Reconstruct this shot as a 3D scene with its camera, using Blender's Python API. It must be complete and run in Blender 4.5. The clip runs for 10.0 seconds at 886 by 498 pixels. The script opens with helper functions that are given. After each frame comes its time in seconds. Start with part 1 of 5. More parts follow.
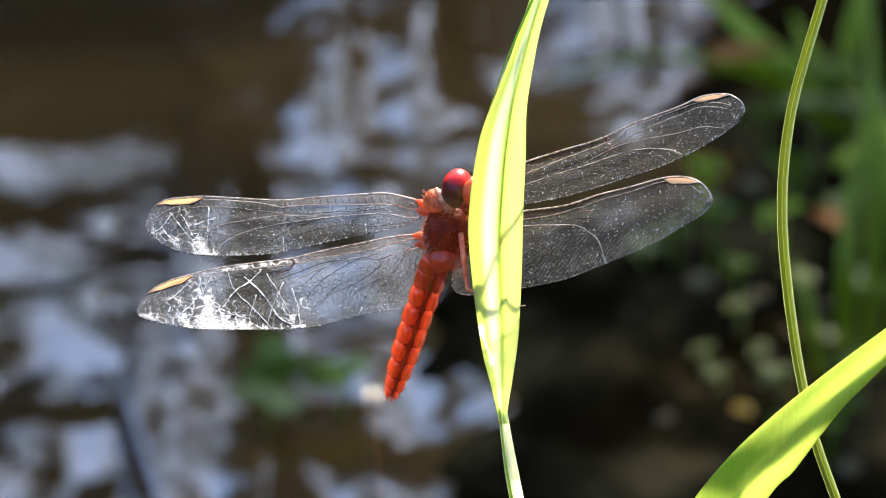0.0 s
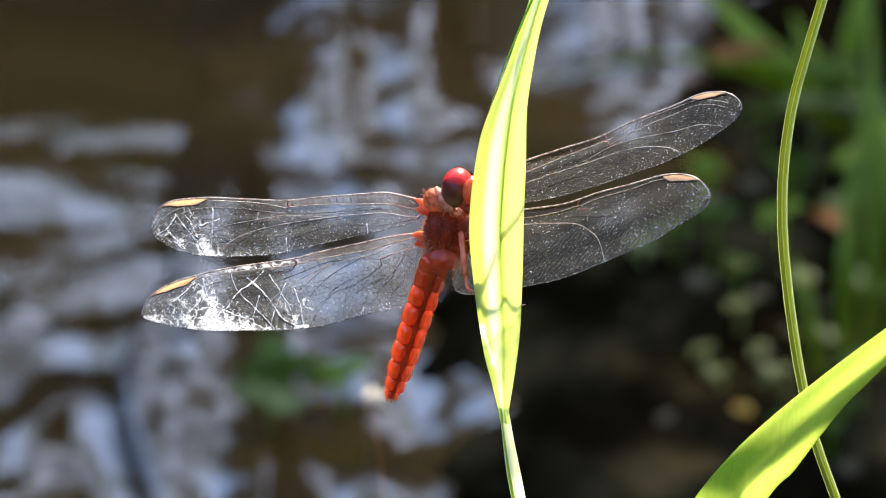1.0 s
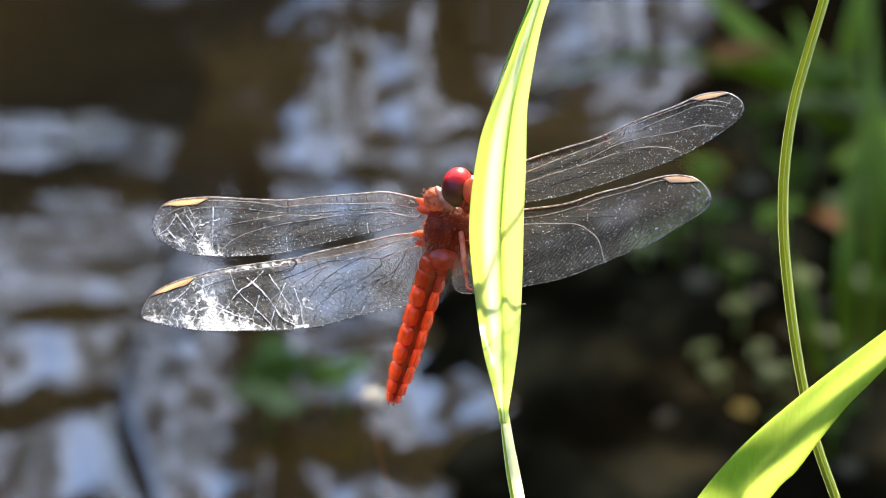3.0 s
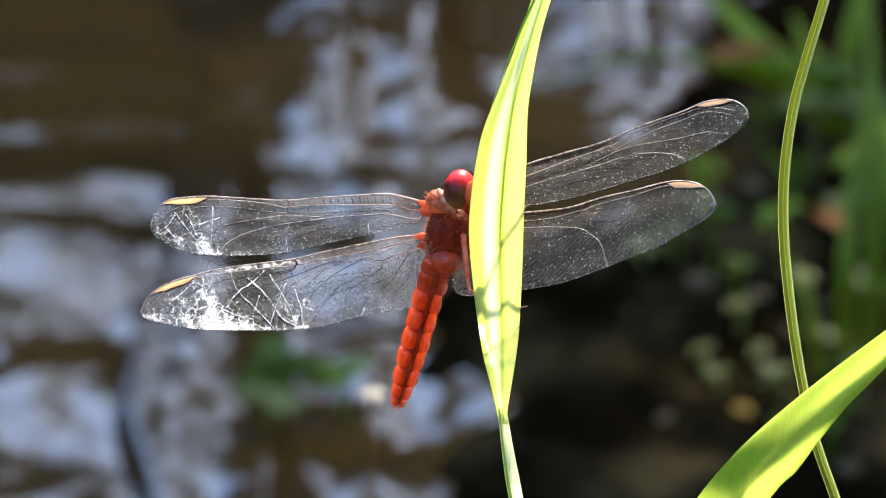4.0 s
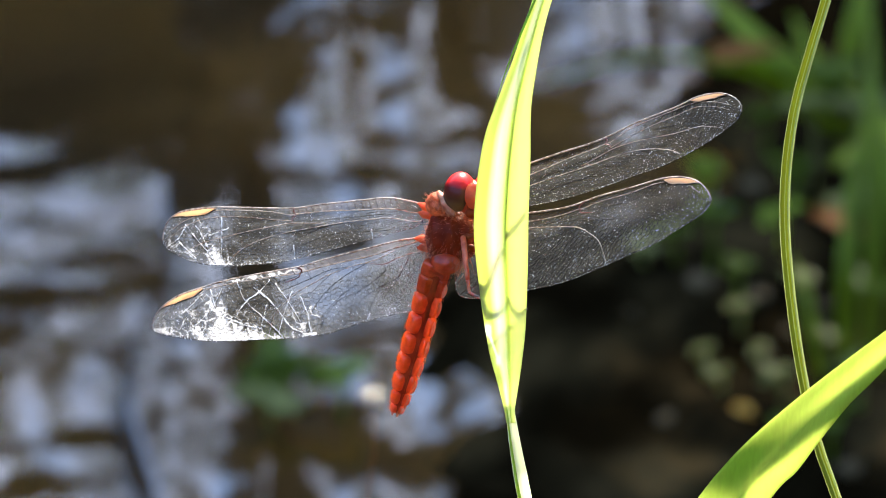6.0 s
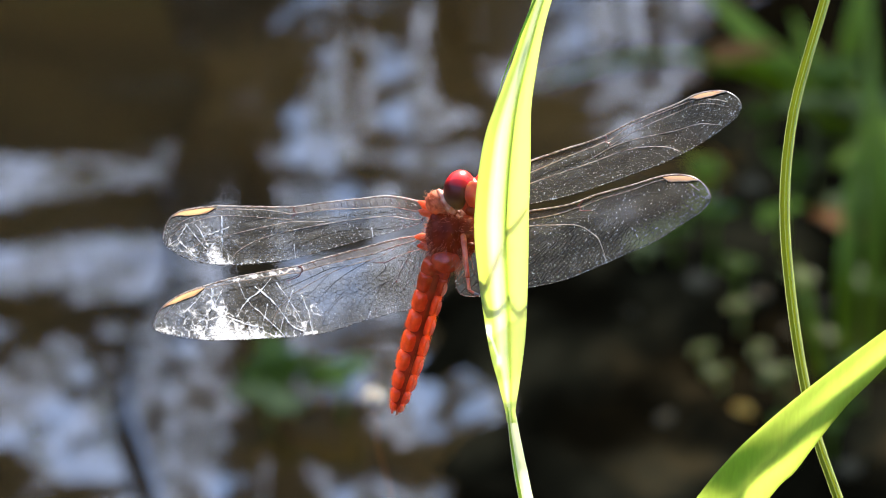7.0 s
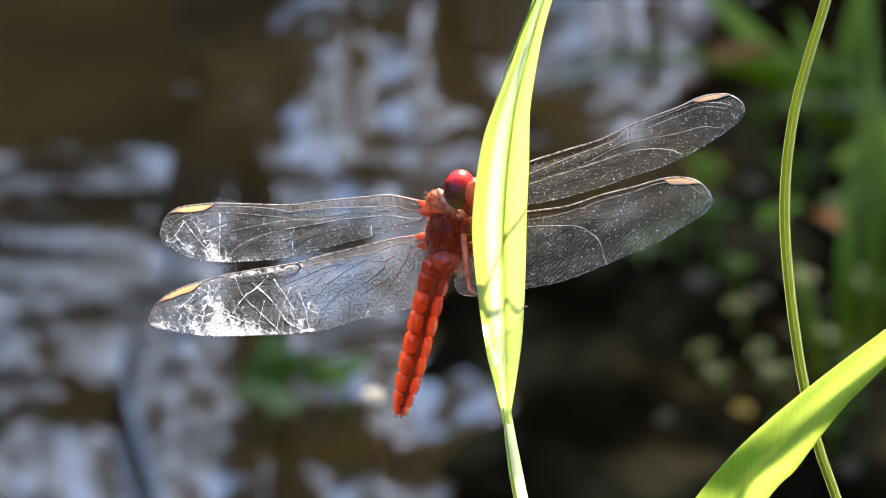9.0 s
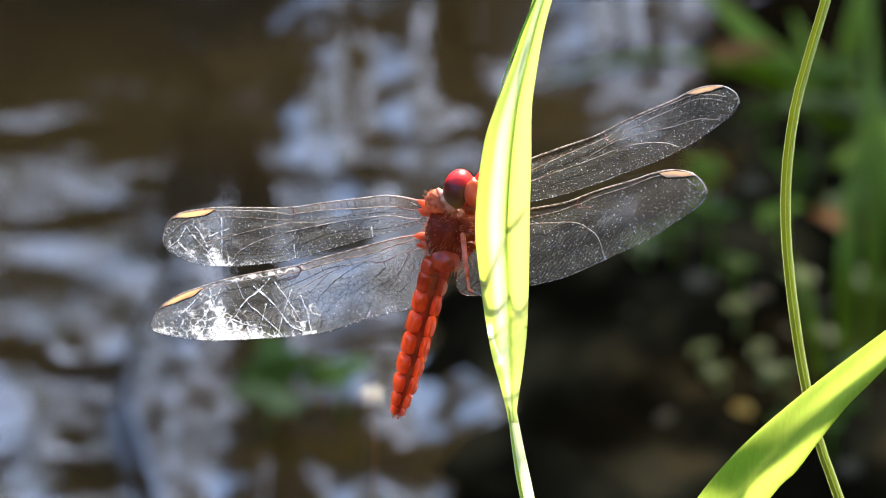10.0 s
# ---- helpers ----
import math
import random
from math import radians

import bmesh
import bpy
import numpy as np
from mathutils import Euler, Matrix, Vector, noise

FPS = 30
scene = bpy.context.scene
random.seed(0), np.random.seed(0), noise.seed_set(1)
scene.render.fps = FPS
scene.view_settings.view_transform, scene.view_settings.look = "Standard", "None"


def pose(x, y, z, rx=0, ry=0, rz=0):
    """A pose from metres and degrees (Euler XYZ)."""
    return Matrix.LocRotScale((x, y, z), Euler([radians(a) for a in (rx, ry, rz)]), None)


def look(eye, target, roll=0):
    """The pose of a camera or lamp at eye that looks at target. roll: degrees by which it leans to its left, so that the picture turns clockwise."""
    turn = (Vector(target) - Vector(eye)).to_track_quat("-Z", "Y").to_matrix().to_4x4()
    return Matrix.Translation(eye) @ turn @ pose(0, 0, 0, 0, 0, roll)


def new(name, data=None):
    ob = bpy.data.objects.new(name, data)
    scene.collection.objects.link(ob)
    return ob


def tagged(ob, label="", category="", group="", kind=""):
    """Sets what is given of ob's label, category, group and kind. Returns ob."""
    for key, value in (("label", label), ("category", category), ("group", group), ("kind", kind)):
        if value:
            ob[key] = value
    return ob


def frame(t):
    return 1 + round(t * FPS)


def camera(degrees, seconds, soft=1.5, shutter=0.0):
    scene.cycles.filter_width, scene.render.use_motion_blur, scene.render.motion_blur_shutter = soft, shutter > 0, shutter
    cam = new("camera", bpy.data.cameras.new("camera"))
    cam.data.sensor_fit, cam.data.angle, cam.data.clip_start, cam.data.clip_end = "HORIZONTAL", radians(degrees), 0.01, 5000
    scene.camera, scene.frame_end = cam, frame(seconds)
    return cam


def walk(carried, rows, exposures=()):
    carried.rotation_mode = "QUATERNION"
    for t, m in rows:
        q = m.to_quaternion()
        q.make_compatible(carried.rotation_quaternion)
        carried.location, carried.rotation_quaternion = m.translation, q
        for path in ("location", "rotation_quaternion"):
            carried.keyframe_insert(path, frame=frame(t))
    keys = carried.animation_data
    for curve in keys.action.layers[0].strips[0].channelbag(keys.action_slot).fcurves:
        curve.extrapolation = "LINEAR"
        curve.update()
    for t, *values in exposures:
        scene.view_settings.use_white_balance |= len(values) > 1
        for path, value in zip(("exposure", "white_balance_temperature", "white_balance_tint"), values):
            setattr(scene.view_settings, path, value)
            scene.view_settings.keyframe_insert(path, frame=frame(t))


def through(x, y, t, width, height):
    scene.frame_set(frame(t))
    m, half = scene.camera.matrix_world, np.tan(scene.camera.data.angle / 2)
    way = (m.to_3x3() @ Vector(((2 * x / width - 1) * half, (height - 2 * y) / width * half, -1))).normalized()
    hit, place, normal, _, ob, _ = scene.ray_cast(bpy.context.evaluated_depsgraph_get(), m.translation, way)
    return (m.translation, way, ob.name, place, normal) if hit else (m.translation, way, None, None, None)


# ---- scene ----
# Stage: the dragonfly hangs on a grass leaf about 1.1 m from a long lens that looks down on a stream.
TILT = 25.0
REACH = 1.0948
EYE = Vector((0.0, 0.0, 0.93))
STAGE = Matrix.Translation(EYE) @ pose(0, 0, 0, -TILT) @ pose(0, REACH, 0)

cam = camera(5.0, 10.0, soft=0.95)
walk(cam, [(0.0, pose(0, 0, 0.93, 90 - TILT)), (10.0, pose(0, 0, 0.93, 90 - TILT))],
     exposures=[(0.0, 2.50), (10.0, 2.50)])
cam.data.dof.use_dof = True
cam.data.dof.focus_distance = 1.098
cam.data.dof.aperture_fstop = 78.0

# ---------------------------------------------------------------- daylight
SUN_UP, SUN_TURN = 41.0, 14.0      # degrees above the horizon, degrees to the right of straight ahead
world = bpy.data.worlds.new("sky")
scene.world = world
world.use_nodes = True
wn = world.node_tree.nodes
sky = wn.new("ShaderNodeTexSky")
sky.sky_type = "NISHITA"
sky.sun_disc = False
sky.sun_elevation, sky.sun_rotation = radians(SUN_UP), radians(SUN_TURN)
sky.dust_density, sky.air_density, sky.ozone_density = 0.45, 1.0, 3.4
world.node_tree.links.new(sky.outputs[0], wn["Background"].inputs[0])
wn["Background"].inputs[1].default_value = 0.15
sun = new("sun", bpy.data.lights.new("sun", "SUN"))
sun.data.energy, sun.data.angle, sun.data.color = 5.0, radians(0.53), (1.0, 0.95, 0.86)
toward = Vector((math.sin(radians(SUN_TURN)) * math.cos(radians(SUN_UP)),
                 math.cos(radians(SUN_TURN)) * math.cos(radians(SUN_UP)), math.sin(radians(SUN_UP))))
sun.matrix_world = look(toward * 20, (0, 0, 0))


# ---------------------------------------------------------------- materials
class Mat:
    """A node material in a few calls."""

    def __init__(self, name, base=(0.5, 0.5, 0.5), rough=0.5, **more):
        self.m = bpy.data.materials.new(name)
        self.m.use_nodes = True
        self.t = self.m.node_tree
        self.b = self.t.nodes["Principled BSDF"]
        self.out = self.t.nodes["Material Output"]
        self.b.inputs["Base Color"].default_value = (*base, 1)
        self.b.inputs["Roughness"].default_value = rough
        for k, v in more.items():
            self.b.inputs[k.replace("_", " ")].default_value = v

    def node(self, kind, **sets):
        n = self.t.nodes.new(kind)
        for k, v in sets.items():
            n.inputs[k.replace("_", " ")].default_value = v
        return n

    def link(self, a, b):
        self.t.links.new(a, b)

    def coords(self, scale=(1, 1, 1)):
        c = self.node("ShaderNodeTexCoord")
        mp = self.node("ShaderNodeMapping", Scale=scale)
        self.link(c.outputs["Object"], mp.inputs["Vector"])
        return mp.outputs[0]

    def noise(self, scale, detail=4.0, stretch=(1, 1, 1)):
        n = self.node("ShaderNodeTexNoise", Scale=scale, Detail=detail)
        self.link(self.coords(stretch), n.inputs["Vector"])
        return n.outputs["Fac"]

    def ramp(self, fac, *stops):
        r = self.node("ShaderNodeValToRGB")
        e = r.color_ramp.elements
        e.remove(e[1])
        e[0].position, e[0].color = stops[0][0], (*stops[0][1], 1)
        for p, c in stops[1:]:
            e.new(p).color = (*c, 1)
        self.link(fac, r.inputs["Fac"])
        return r.outputs["Color"]

    def mix(self, fac, a, b):
        m = self.node("ShaderNodeMix")
        m.data_type = "RGBA"
        if isinstance(fac, float):
            m.inputs[0].default_value = fac
        else:
            self.link(fac, m.inputs[0])
        for s, i in ((a, 6), (b, 7)):
            if isinstance(s, tuple):
                m.inputs[i].default_value = (*s, 1)
            else:
                self.link(s, m.inputs[i])
        return m.outputs[2]

    def colour(self, socket):
        self.link(socket, self.b.inputs["Base Color"])
        return socket

    def bump(self, height, strength=0.3, distance=0.001):
        bp = self.node("ShaderNodeBump", Strength=strength, Distance=distance)
        self.link(height, bp.inputs["Height"])
        self.link(bp.outputs[0], self.b.inputs["Normal"])
        return bp.outputs[0]

    def blend(self, fac, other):
        """Mix the surface with another shader's output."""
        old = self.out.inputs["Surface"].links[0].from_socket
        m = self.node("ShaderNodeMixShader")
        if isinstance(fac, float):
            m.inputs[0].default_value = fac
        else:
            self.link(fac, m.inputs[0])
        self.link(old, m.inputs[1])
        self.link(other, m.inputs[2])
        self.link(m.outputs[0], self.out.inputs["Surface"])

    def glow_through(self, colour, fac=0.5):
        """Light passes through, as through a leaf."""
        t = self.node("ShaderNodeBsdfTranslucent")
        if isinstance(colour, tuple):
            t.inputs[0].default_value = (*colour, 1)
        else:
            self.link(colour, t.inputs[0])
        self.blend(fac, t.outputs[0])

    def clear(self, fac, tint=(1, 1, 1)):
        t = self.node("ShaderNodeBsdfTransparent")
        t.inputs[0].default_value = (*tint, 1)
        self.blend(fac, t.outputs[0])


def leaf_material(name, dark, light, through, fac=0.5, rough=0.35, stripe=2500.0, along=2, bands=(), shine=0.5):
    """Grass or leaf tissue: fine parallel veins, blotches, light that shines through."""
    k = Mat(name, light, rough)
    k.b.inputs["Specular IOR Level"].default_value = shine
    stretch = [1, 1, 1]
    stretch[along] = 0.02
    veins = k.noise(stripe, 2.0, tuple(stretch))
    spots = k.noise(220.0, 5.0)
    body = k.mix(veins, dark, light)
    body = k.mix(k.ramp(spots, (0.35, (0.0,) * 3), (0.75, (0.5,) * 3)), body, dark)
    k.bump(veins, 0.25, 0.0001)
    tr = k.mix(veins, tuple(0.8 * c for c in through), through)
    if bands:   # paler and darker strips along the blade, and white glints painted at its fold
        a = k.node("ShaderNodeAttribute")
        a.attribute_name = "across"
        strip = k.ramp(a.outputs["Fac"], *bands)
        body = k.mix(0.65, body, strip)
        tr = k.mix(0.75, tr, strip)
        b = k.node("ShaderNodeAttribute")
        b.attribute_name = "painted_glint"
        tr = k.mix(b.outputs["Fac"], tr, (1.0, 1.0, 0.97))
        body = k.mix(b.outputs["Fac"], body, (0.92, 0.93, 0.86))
    k.colour(body)
    k.glow_through(tr, fac)
    return k.m


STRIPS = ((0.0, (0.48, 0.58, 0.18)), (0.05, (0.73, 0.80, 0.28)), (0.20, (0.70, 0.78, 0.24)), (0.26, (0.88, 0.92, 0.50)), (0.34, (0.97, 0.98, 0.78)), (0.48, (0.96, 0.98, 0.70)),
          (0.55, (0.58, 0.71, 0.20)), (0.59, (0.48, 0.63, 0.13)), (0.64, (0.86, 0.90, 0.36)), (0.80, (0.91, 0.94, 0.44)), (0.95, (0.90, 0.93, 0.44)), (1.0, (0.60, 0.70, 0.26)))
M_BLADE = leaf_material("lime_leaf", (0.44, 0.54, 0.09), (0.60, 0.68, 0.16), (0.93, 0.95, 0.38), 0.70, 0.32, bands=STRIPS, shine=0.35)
M_BROAD = leaf_material("green_leaf", (0.10, 0.24, 0.004), (0.17, 0.38, 0.005), (0.91, 1.0, 0.38), 0.63, 0.4, shine=0.08)
M_MIDRIB = leaf_material("midrib", (0.16, 0.30, 0.02), (0.24, 0.40, 0.04), (0.34, 0.55, 0.06), 0.5, 0.4)
M_STALK = leaf_material("pale_stalk", (0.50, 0.56, 0.24), (0.72, 0.77, 0.42), (0.98, 0.99, 0.76), 0.66, 0.3)
M_STEM = leaf_material("pale_stem", (0.16, 0.22, 0.03), (0.32, 0.38, 0.08), (0.75, 0.82, 0.30), 0.6, 0.4)
M_SHOOT = leaf_material("olive_shoot", (0.12, 0.13, 0.012), (0.25, 0.27, 0.026), (0.55, 0.59, 0.09), 0.5, 0.4, shine=0.15)
M_RIB = leaf_material("pale_rib", (0.42, 0.48, 0.11), (0.60, 0.66, 0.20), (0.96, 0.98, 0.55), 0.65, 0.3)
M_WEED = leaf_material("bank_leaf", (0.050, 0.068, 0.005), (0.14, 0.19, 0.013), (0.32, 0.44, 0.028), 0.4, 0.45, 300.0, shine=0.12)
M_GRASS = leaf_material("bank_grass", (0.13, 0.16, 0.012), (0.29, 0.36, 0.026), (0.50, 0.62, 0.045), 0.4, 0.45, 300.0, shine=0.12)
M_REED = leaf_material("reed_leaf", (0.09, 0.12, 0.009), (0.23, 0.29, 0.021), (0.45, 0.56, 0.040), 0.4, 0.45, 300.0, shine=0.12)
M_PALE = leaf_material("pale_bank_leaf", (0.14, 0.14, 0.035), (0.28, 0.27, 0.075), (0.34, 0.36, 0.09), 0.35, 0.45, 300.0, shine=0.12)
M_AMBER = leaf_material("amber_leaf", (0.42, 0.22, 0.03), (0.70, 0.42, 0.08), (0.85, 0.55, 0.10), 0.45, 0.6, 300.0, shine=0.12)
M_DEAD = leaf_material("dead_leaf", (0.16, 0.055, 0.012), (0.38, 0.16, 0.03), (0.42, 0.18, 0.03), 0.35, 0.6, 300.0, shine=0.12)


def water_material(name, rough, silt):
    k = Mat(name, (0.02, 0.013, 0.004), rough, IOR=1.5)
    k.colour(k.ramp(k.noise(9.0, 3.0), *((p, tuple(silt * q for q in col)) for p, col in ((0.35, (0.024, 0.0100, 0.0020)), (0.6, (0.066, 0.028, 0.0045)), (0.8, (0.050, 0.027, 0.0035))))))
    k.b.inputs["Specular IOR Level"].default_value = 1.0
    k.bump(k.noise(150.0, 3.0), 0.22, 0.0016)
    return k.m


def soil_material():
    k = Mat("wet_soil", (0.02, 0.016, 0.01), 0.85)
    k.b.inputs["Specular IOR Level"].default_value = 0.0
    k.colour(k.ramp(k.noise(35.0, 8.0), (0.42, (0.004, 0.0026, 0.001)), (0.54, (0.011, 0.0075, 0.0030)), (0.72, (0.055, 0.035, 0.013))))
    k.bump(k.noise(120.0, 8.0), 0.8, 0.004)
    return k.m


def foliage_material():
    k = Mat("far_foliage", (0.02, 0.03, 0.01), 0.8)
    k.colour(k.ramp(k.noise(1.2, 8.0), (0.35, (0.014, 0.010, 0.003)), (0.6, (0.036, 0.027, 0.007)), (0.8, (0.075, 0.056, 0.015))))
    return k.m


def pebble_material():
    k = Mat("wet_pebble", (0.2, 0.18, 0.15), 0.9)
    k.b.inputs["Specular IOR Level"].default_value = 0.05
    k.colour(k.ramp(k.noise(160.0, 5.0), (0.3, (0.05, 0.034, 0.016)), (0.7, (0.15, 0.105, 0.052))))
    k.bump(k.noise(500.0, 4.0), 0.4, 0.0006)
    return k.m


M_PEBBLE = pebble_material()
M_FAST = water_material("fast_water", 0.06, 1.0)
M_WATER, M_SOIL, M_FAR = water_material("stream_water", 0.11, 1.35), soil_material(), foliage_material()


# ---------------------------------------------------------------- mesh helpers (millimetres in, metres out)
MM = 0.001


def mesh_of(name, verts, faces, mats, smooth=True, scale=MM):
    me = bpy.data.meshes.new(name)
    me.from_pydata([tuple(c * scale for c in v) for v in verts], [], faces)
    for m in (mats if isinstance(mats, (list, tuple)) else [mats]):
        me.materials.append(m)
    if smooth:
        me.shade_smooth()
    me.update()
    return me


def part(name, me, parent=None, label="", m=None):
    ob = new(name, me)
    if parent is not None:
        ob.parent = parent
    if m is not None:
        ob.matrix_basis = m
    return tagged(ob, label) if label else ob


def thing(name, m, label, category, group="", kind=""):
    ob = new(name)
    ob.empty_display_size = 0.005
    ob.matrix_basis = m
    return tagged(ob, label, category, group, kind)


def curve(points, n):
    """A smooth row of n points through the control points (Catmull-Rom), evenly spread by length."""
    p = np.array(points, float)
    p = np.vstack([2 * p[0] - p[1], p, 2 * p[-1] - p[-2]])
    fine = []
    for i in range(1, len(p) - 2):
        for t in np.linspace(0, 1, 24, endpoint=False):
            a, b, c, d = p[i - 1:i + 3]
            fine.append(0.5 * (2 * b + (c - a) * t + (2 * a - 5 * b + 4 * c - d) * t * t + (3 * b - a - 3 * c + d) * t ** 3))
    fine.append(p[-2])
    fine = np.array(fine)
    s = np.r_[0, np.cumsum(np.linalg.norm(np.diff(fine, axis=0), axis=1))]
    want = np.linspace(0, s[-1], n)
    return np.stack([np.interp(want, s, fine[:, k]) for k in range(fine.shape[1])], axis=1)


def loft(rings, closed=True, caps=True):
    """Vertices and faces of a skin over rings of equal length."""
    n = len(rings[0])
    verts = [tuple(v) for r in rings for v in r]
    faces = []
    for i in range(len(rings) - 1):
        for j in range(n if closed else n - 1):
            k = (j + 1) % n
            faces.append((i * n + j, i * n + k, (i + 1) * n + k, (i + 1) * n + j))
    if caps and closed:
        faces.append(tuple(reversed(range(n))))
        faces.append(tuple(range((len(rings) - 1) * n, len(rings) * n)))
    return verts, faces


def tube(points, radii, sides=8, n=0):
    """A tapered round rod along 3D points."""
    p = np.array(points, float)
    r = np.array(radii if hasattr(radii, "__len__") else [radii] * len(p), float)
    if n:
        s0 = np.r_[0, np.cumsum(np.linalg.norm(np.diff(p, axis=0), axis=1))]
        q = curve(p, n)
        s1 = np.r_[0, np.cumsum(np.linalg.norm(np.diff(q, axis=0), axis=1))]
        r = np.interp(s1 / s1[-1], s0 / s0[-1], r)
        p = q
    tang = np.gradient(p, axis=0)
    side = np.array((0.31, 0.9, 0.17))
    rings = []
    for c, t, rad in zip(p, tang, r):
        t = t / np.linalg.norm(t)
        a = side - t * side.dot(t)
        a /= np.linalg.norm(a)
        b = np.cross(t, a)
        side = a
        rings.append([c + rad * (math.cos(w) * a + math.sin(w) * b) for w in np.linspace(0, 2 * math.pi, sides, endpoint=False)])
    return loft(rings)


def joined(pieces):
    verts, faces = [], []
    for v, f in pieces:
        o = len(verts)
        verts += v
        faces += [tuple(i + o for i in q) for q in f]
    return verts, faces


def ball(c, r, seg=20, ring=12, shape=None):
    """An ellipsoid with radii r round c, bent by shape(point on the unit ball)."""
    rings = []
    for a in np.linspace(-math.pi / 2 + 0.02, math.pi / 2 - 0.02, ring):
        row = []
        for w in np.linspace(0, 2 * math.pi, seg, endpoint=False):
            u = np.array((math.cos(a) * math.cos(w), math.cos(a) * math.sin(w), math.sin(a)))
            k = shape(u) if shape else 1.0
            row.append(np.array(c) + k * u * np.array(r))
        rings.append(row)
    return loft(rings)


def across(me, n, m):
    """Store on a blade's points how far across the blade they lie."""
    at = me.attributes.new("across", "FLOAT", "POINT")
    row = [j / m for j in range(m + 1)]
    at.data.foreach_set("value", (row + row[::-1]) * n)
    return me


def strap(left, right, thick, fold, n=60, m=14, lift=None):
    """A leaf blade between two edges (rows of x, y, z): keeled by fold, with a body of its own thickness."""
    a, b = curve(left, n), curve(right, n)
    rings = []
    for i in range(n):
        wide = np.linalg.norm(b[i] - a[i])
        top, low = [], []
        for j in range(m + 1):
            t = j / m
            p = a[i] * (1 - t) + b[i] * t
            dip = fold * wide * (1 - abs(2 * t - 1)) + (lift(i / (n - 1), t) * wide if lift else 0)
            p = p + np.array((0, dip, 0))
            h = thick * (0.25 + 0.75 * (1 - abs(2 * t - 1) ** 4) + 0.5 * math.exp(-((t - 0.5) / 0.05) ** 2))
            top.append(p + np.array((0, -h / 2, 0)))
            low.append(p + np.array((0, h / 2, 0)))
        rings.append(top + low[::-1])
    return loft(rings)


# ---------------------------------------------------------------- the stream, its bank and the far trees
def spread(fine_a, fine_b, step, outer):
    """Grid lines: even between a and b, then wider and wider out to the outer limits."""
    inner = list(np.arange(fine_a, fine_b + step / 2, step))
    lo, hi, d = [], [], step
    x = fine_a
    while x > outer[0]:
        d *= 1.35
        x -= d
        lo.append(x)
    x, d = fine_b, step
    while x < outer[1]:
        d *= 1.35
        x += d
        hi.append(x)
    return np.array(lo[::-1] + inner + hi)


def sheet(name, xs, ys, height, mat):
    X, Y = np.meshgrid(xs, ys)
    Z = height(X, Y)
    verts = np.stack([X.ravel(), Y.ravel(), Z.ravel()], 1)
    nx, ny = len(xs), len(ys)
    i = (np.arange(ny - 1)[:, None] * nx + np.arange(nx - 1)[None]).ravel()
    faces = np.stack([i, i + 1, i + nx + 1, i + nx], 1)
    return mesh_of(name, verts.tolist(), faces.tolist(), mat, scale=1.0)


rng = np.random.default_rng(5)


def waves(X, Y, lengths, slope, spread_deg=40, lean=0.0):
    """A choppy sum of short waves that run mostly along y."""
    Z = np.zeros_like(X)
    for L in lengths:
        a = radians(lean + rng.uniform(-spread_deg, spread_deg))
        k = 2 * math.pi / L
        ph = rng.uniform(0, 6.28)
        bend = 0.8 * np.sin(X * 2 * math.pi / (L * rng.uniform(2.2, 4.0)) + rng.uniform(0, 6.28))
        Z += slope / k * np.sin(k * (X * math.sin(a) + Y * math.cos(a)) + ph + bend)
    return Z


def step01(t):
    t = np.clip(t, 0, 1)
    return t * t * (3 - 2 * t)


# slopes of the stream laid out to put bright sky reflections in place: x, y (metres), half widths (millimetres), how
# steep
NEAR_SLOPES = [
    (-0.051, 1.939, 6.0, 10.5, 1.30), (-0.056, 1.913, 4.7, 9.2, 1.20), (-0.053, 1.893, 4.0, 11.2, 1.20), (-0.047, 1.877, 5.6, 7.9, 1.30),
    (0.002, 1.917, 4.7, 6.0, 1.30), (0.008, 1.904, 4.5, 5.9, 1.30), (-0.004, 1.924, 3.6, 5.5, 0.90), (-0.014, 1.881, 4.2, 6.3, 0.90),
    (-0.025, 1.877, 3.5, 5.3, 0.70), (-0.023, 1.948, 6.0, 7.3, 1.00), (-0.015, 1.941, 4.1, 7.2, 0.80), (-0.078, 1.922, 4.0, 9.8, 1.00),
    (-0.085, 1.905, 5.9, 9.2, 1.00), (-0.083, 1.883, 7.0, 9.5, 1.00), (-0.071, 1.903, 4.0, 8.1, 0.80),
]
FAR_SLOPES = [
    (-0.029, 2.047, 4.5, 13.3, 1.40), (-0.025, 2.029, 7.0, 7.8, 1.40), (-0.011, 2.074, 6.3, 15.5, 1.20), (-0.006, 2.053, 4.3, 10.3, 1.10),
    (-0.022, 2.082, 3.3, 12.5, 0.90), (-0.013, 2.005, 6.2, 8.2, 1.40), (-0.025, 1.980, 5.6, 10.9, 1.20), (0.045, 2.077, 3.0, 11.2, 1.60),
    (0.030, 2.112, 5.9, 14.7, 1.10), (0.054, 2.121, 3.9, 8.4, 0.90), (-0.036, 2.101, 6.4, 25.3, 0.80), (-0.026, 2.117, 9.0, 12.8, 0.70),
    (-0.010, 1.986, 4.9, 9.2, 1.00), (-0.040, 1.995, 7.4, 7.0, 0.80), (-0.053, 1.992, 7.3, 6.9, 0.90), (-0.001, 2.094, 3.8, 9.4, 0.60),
]
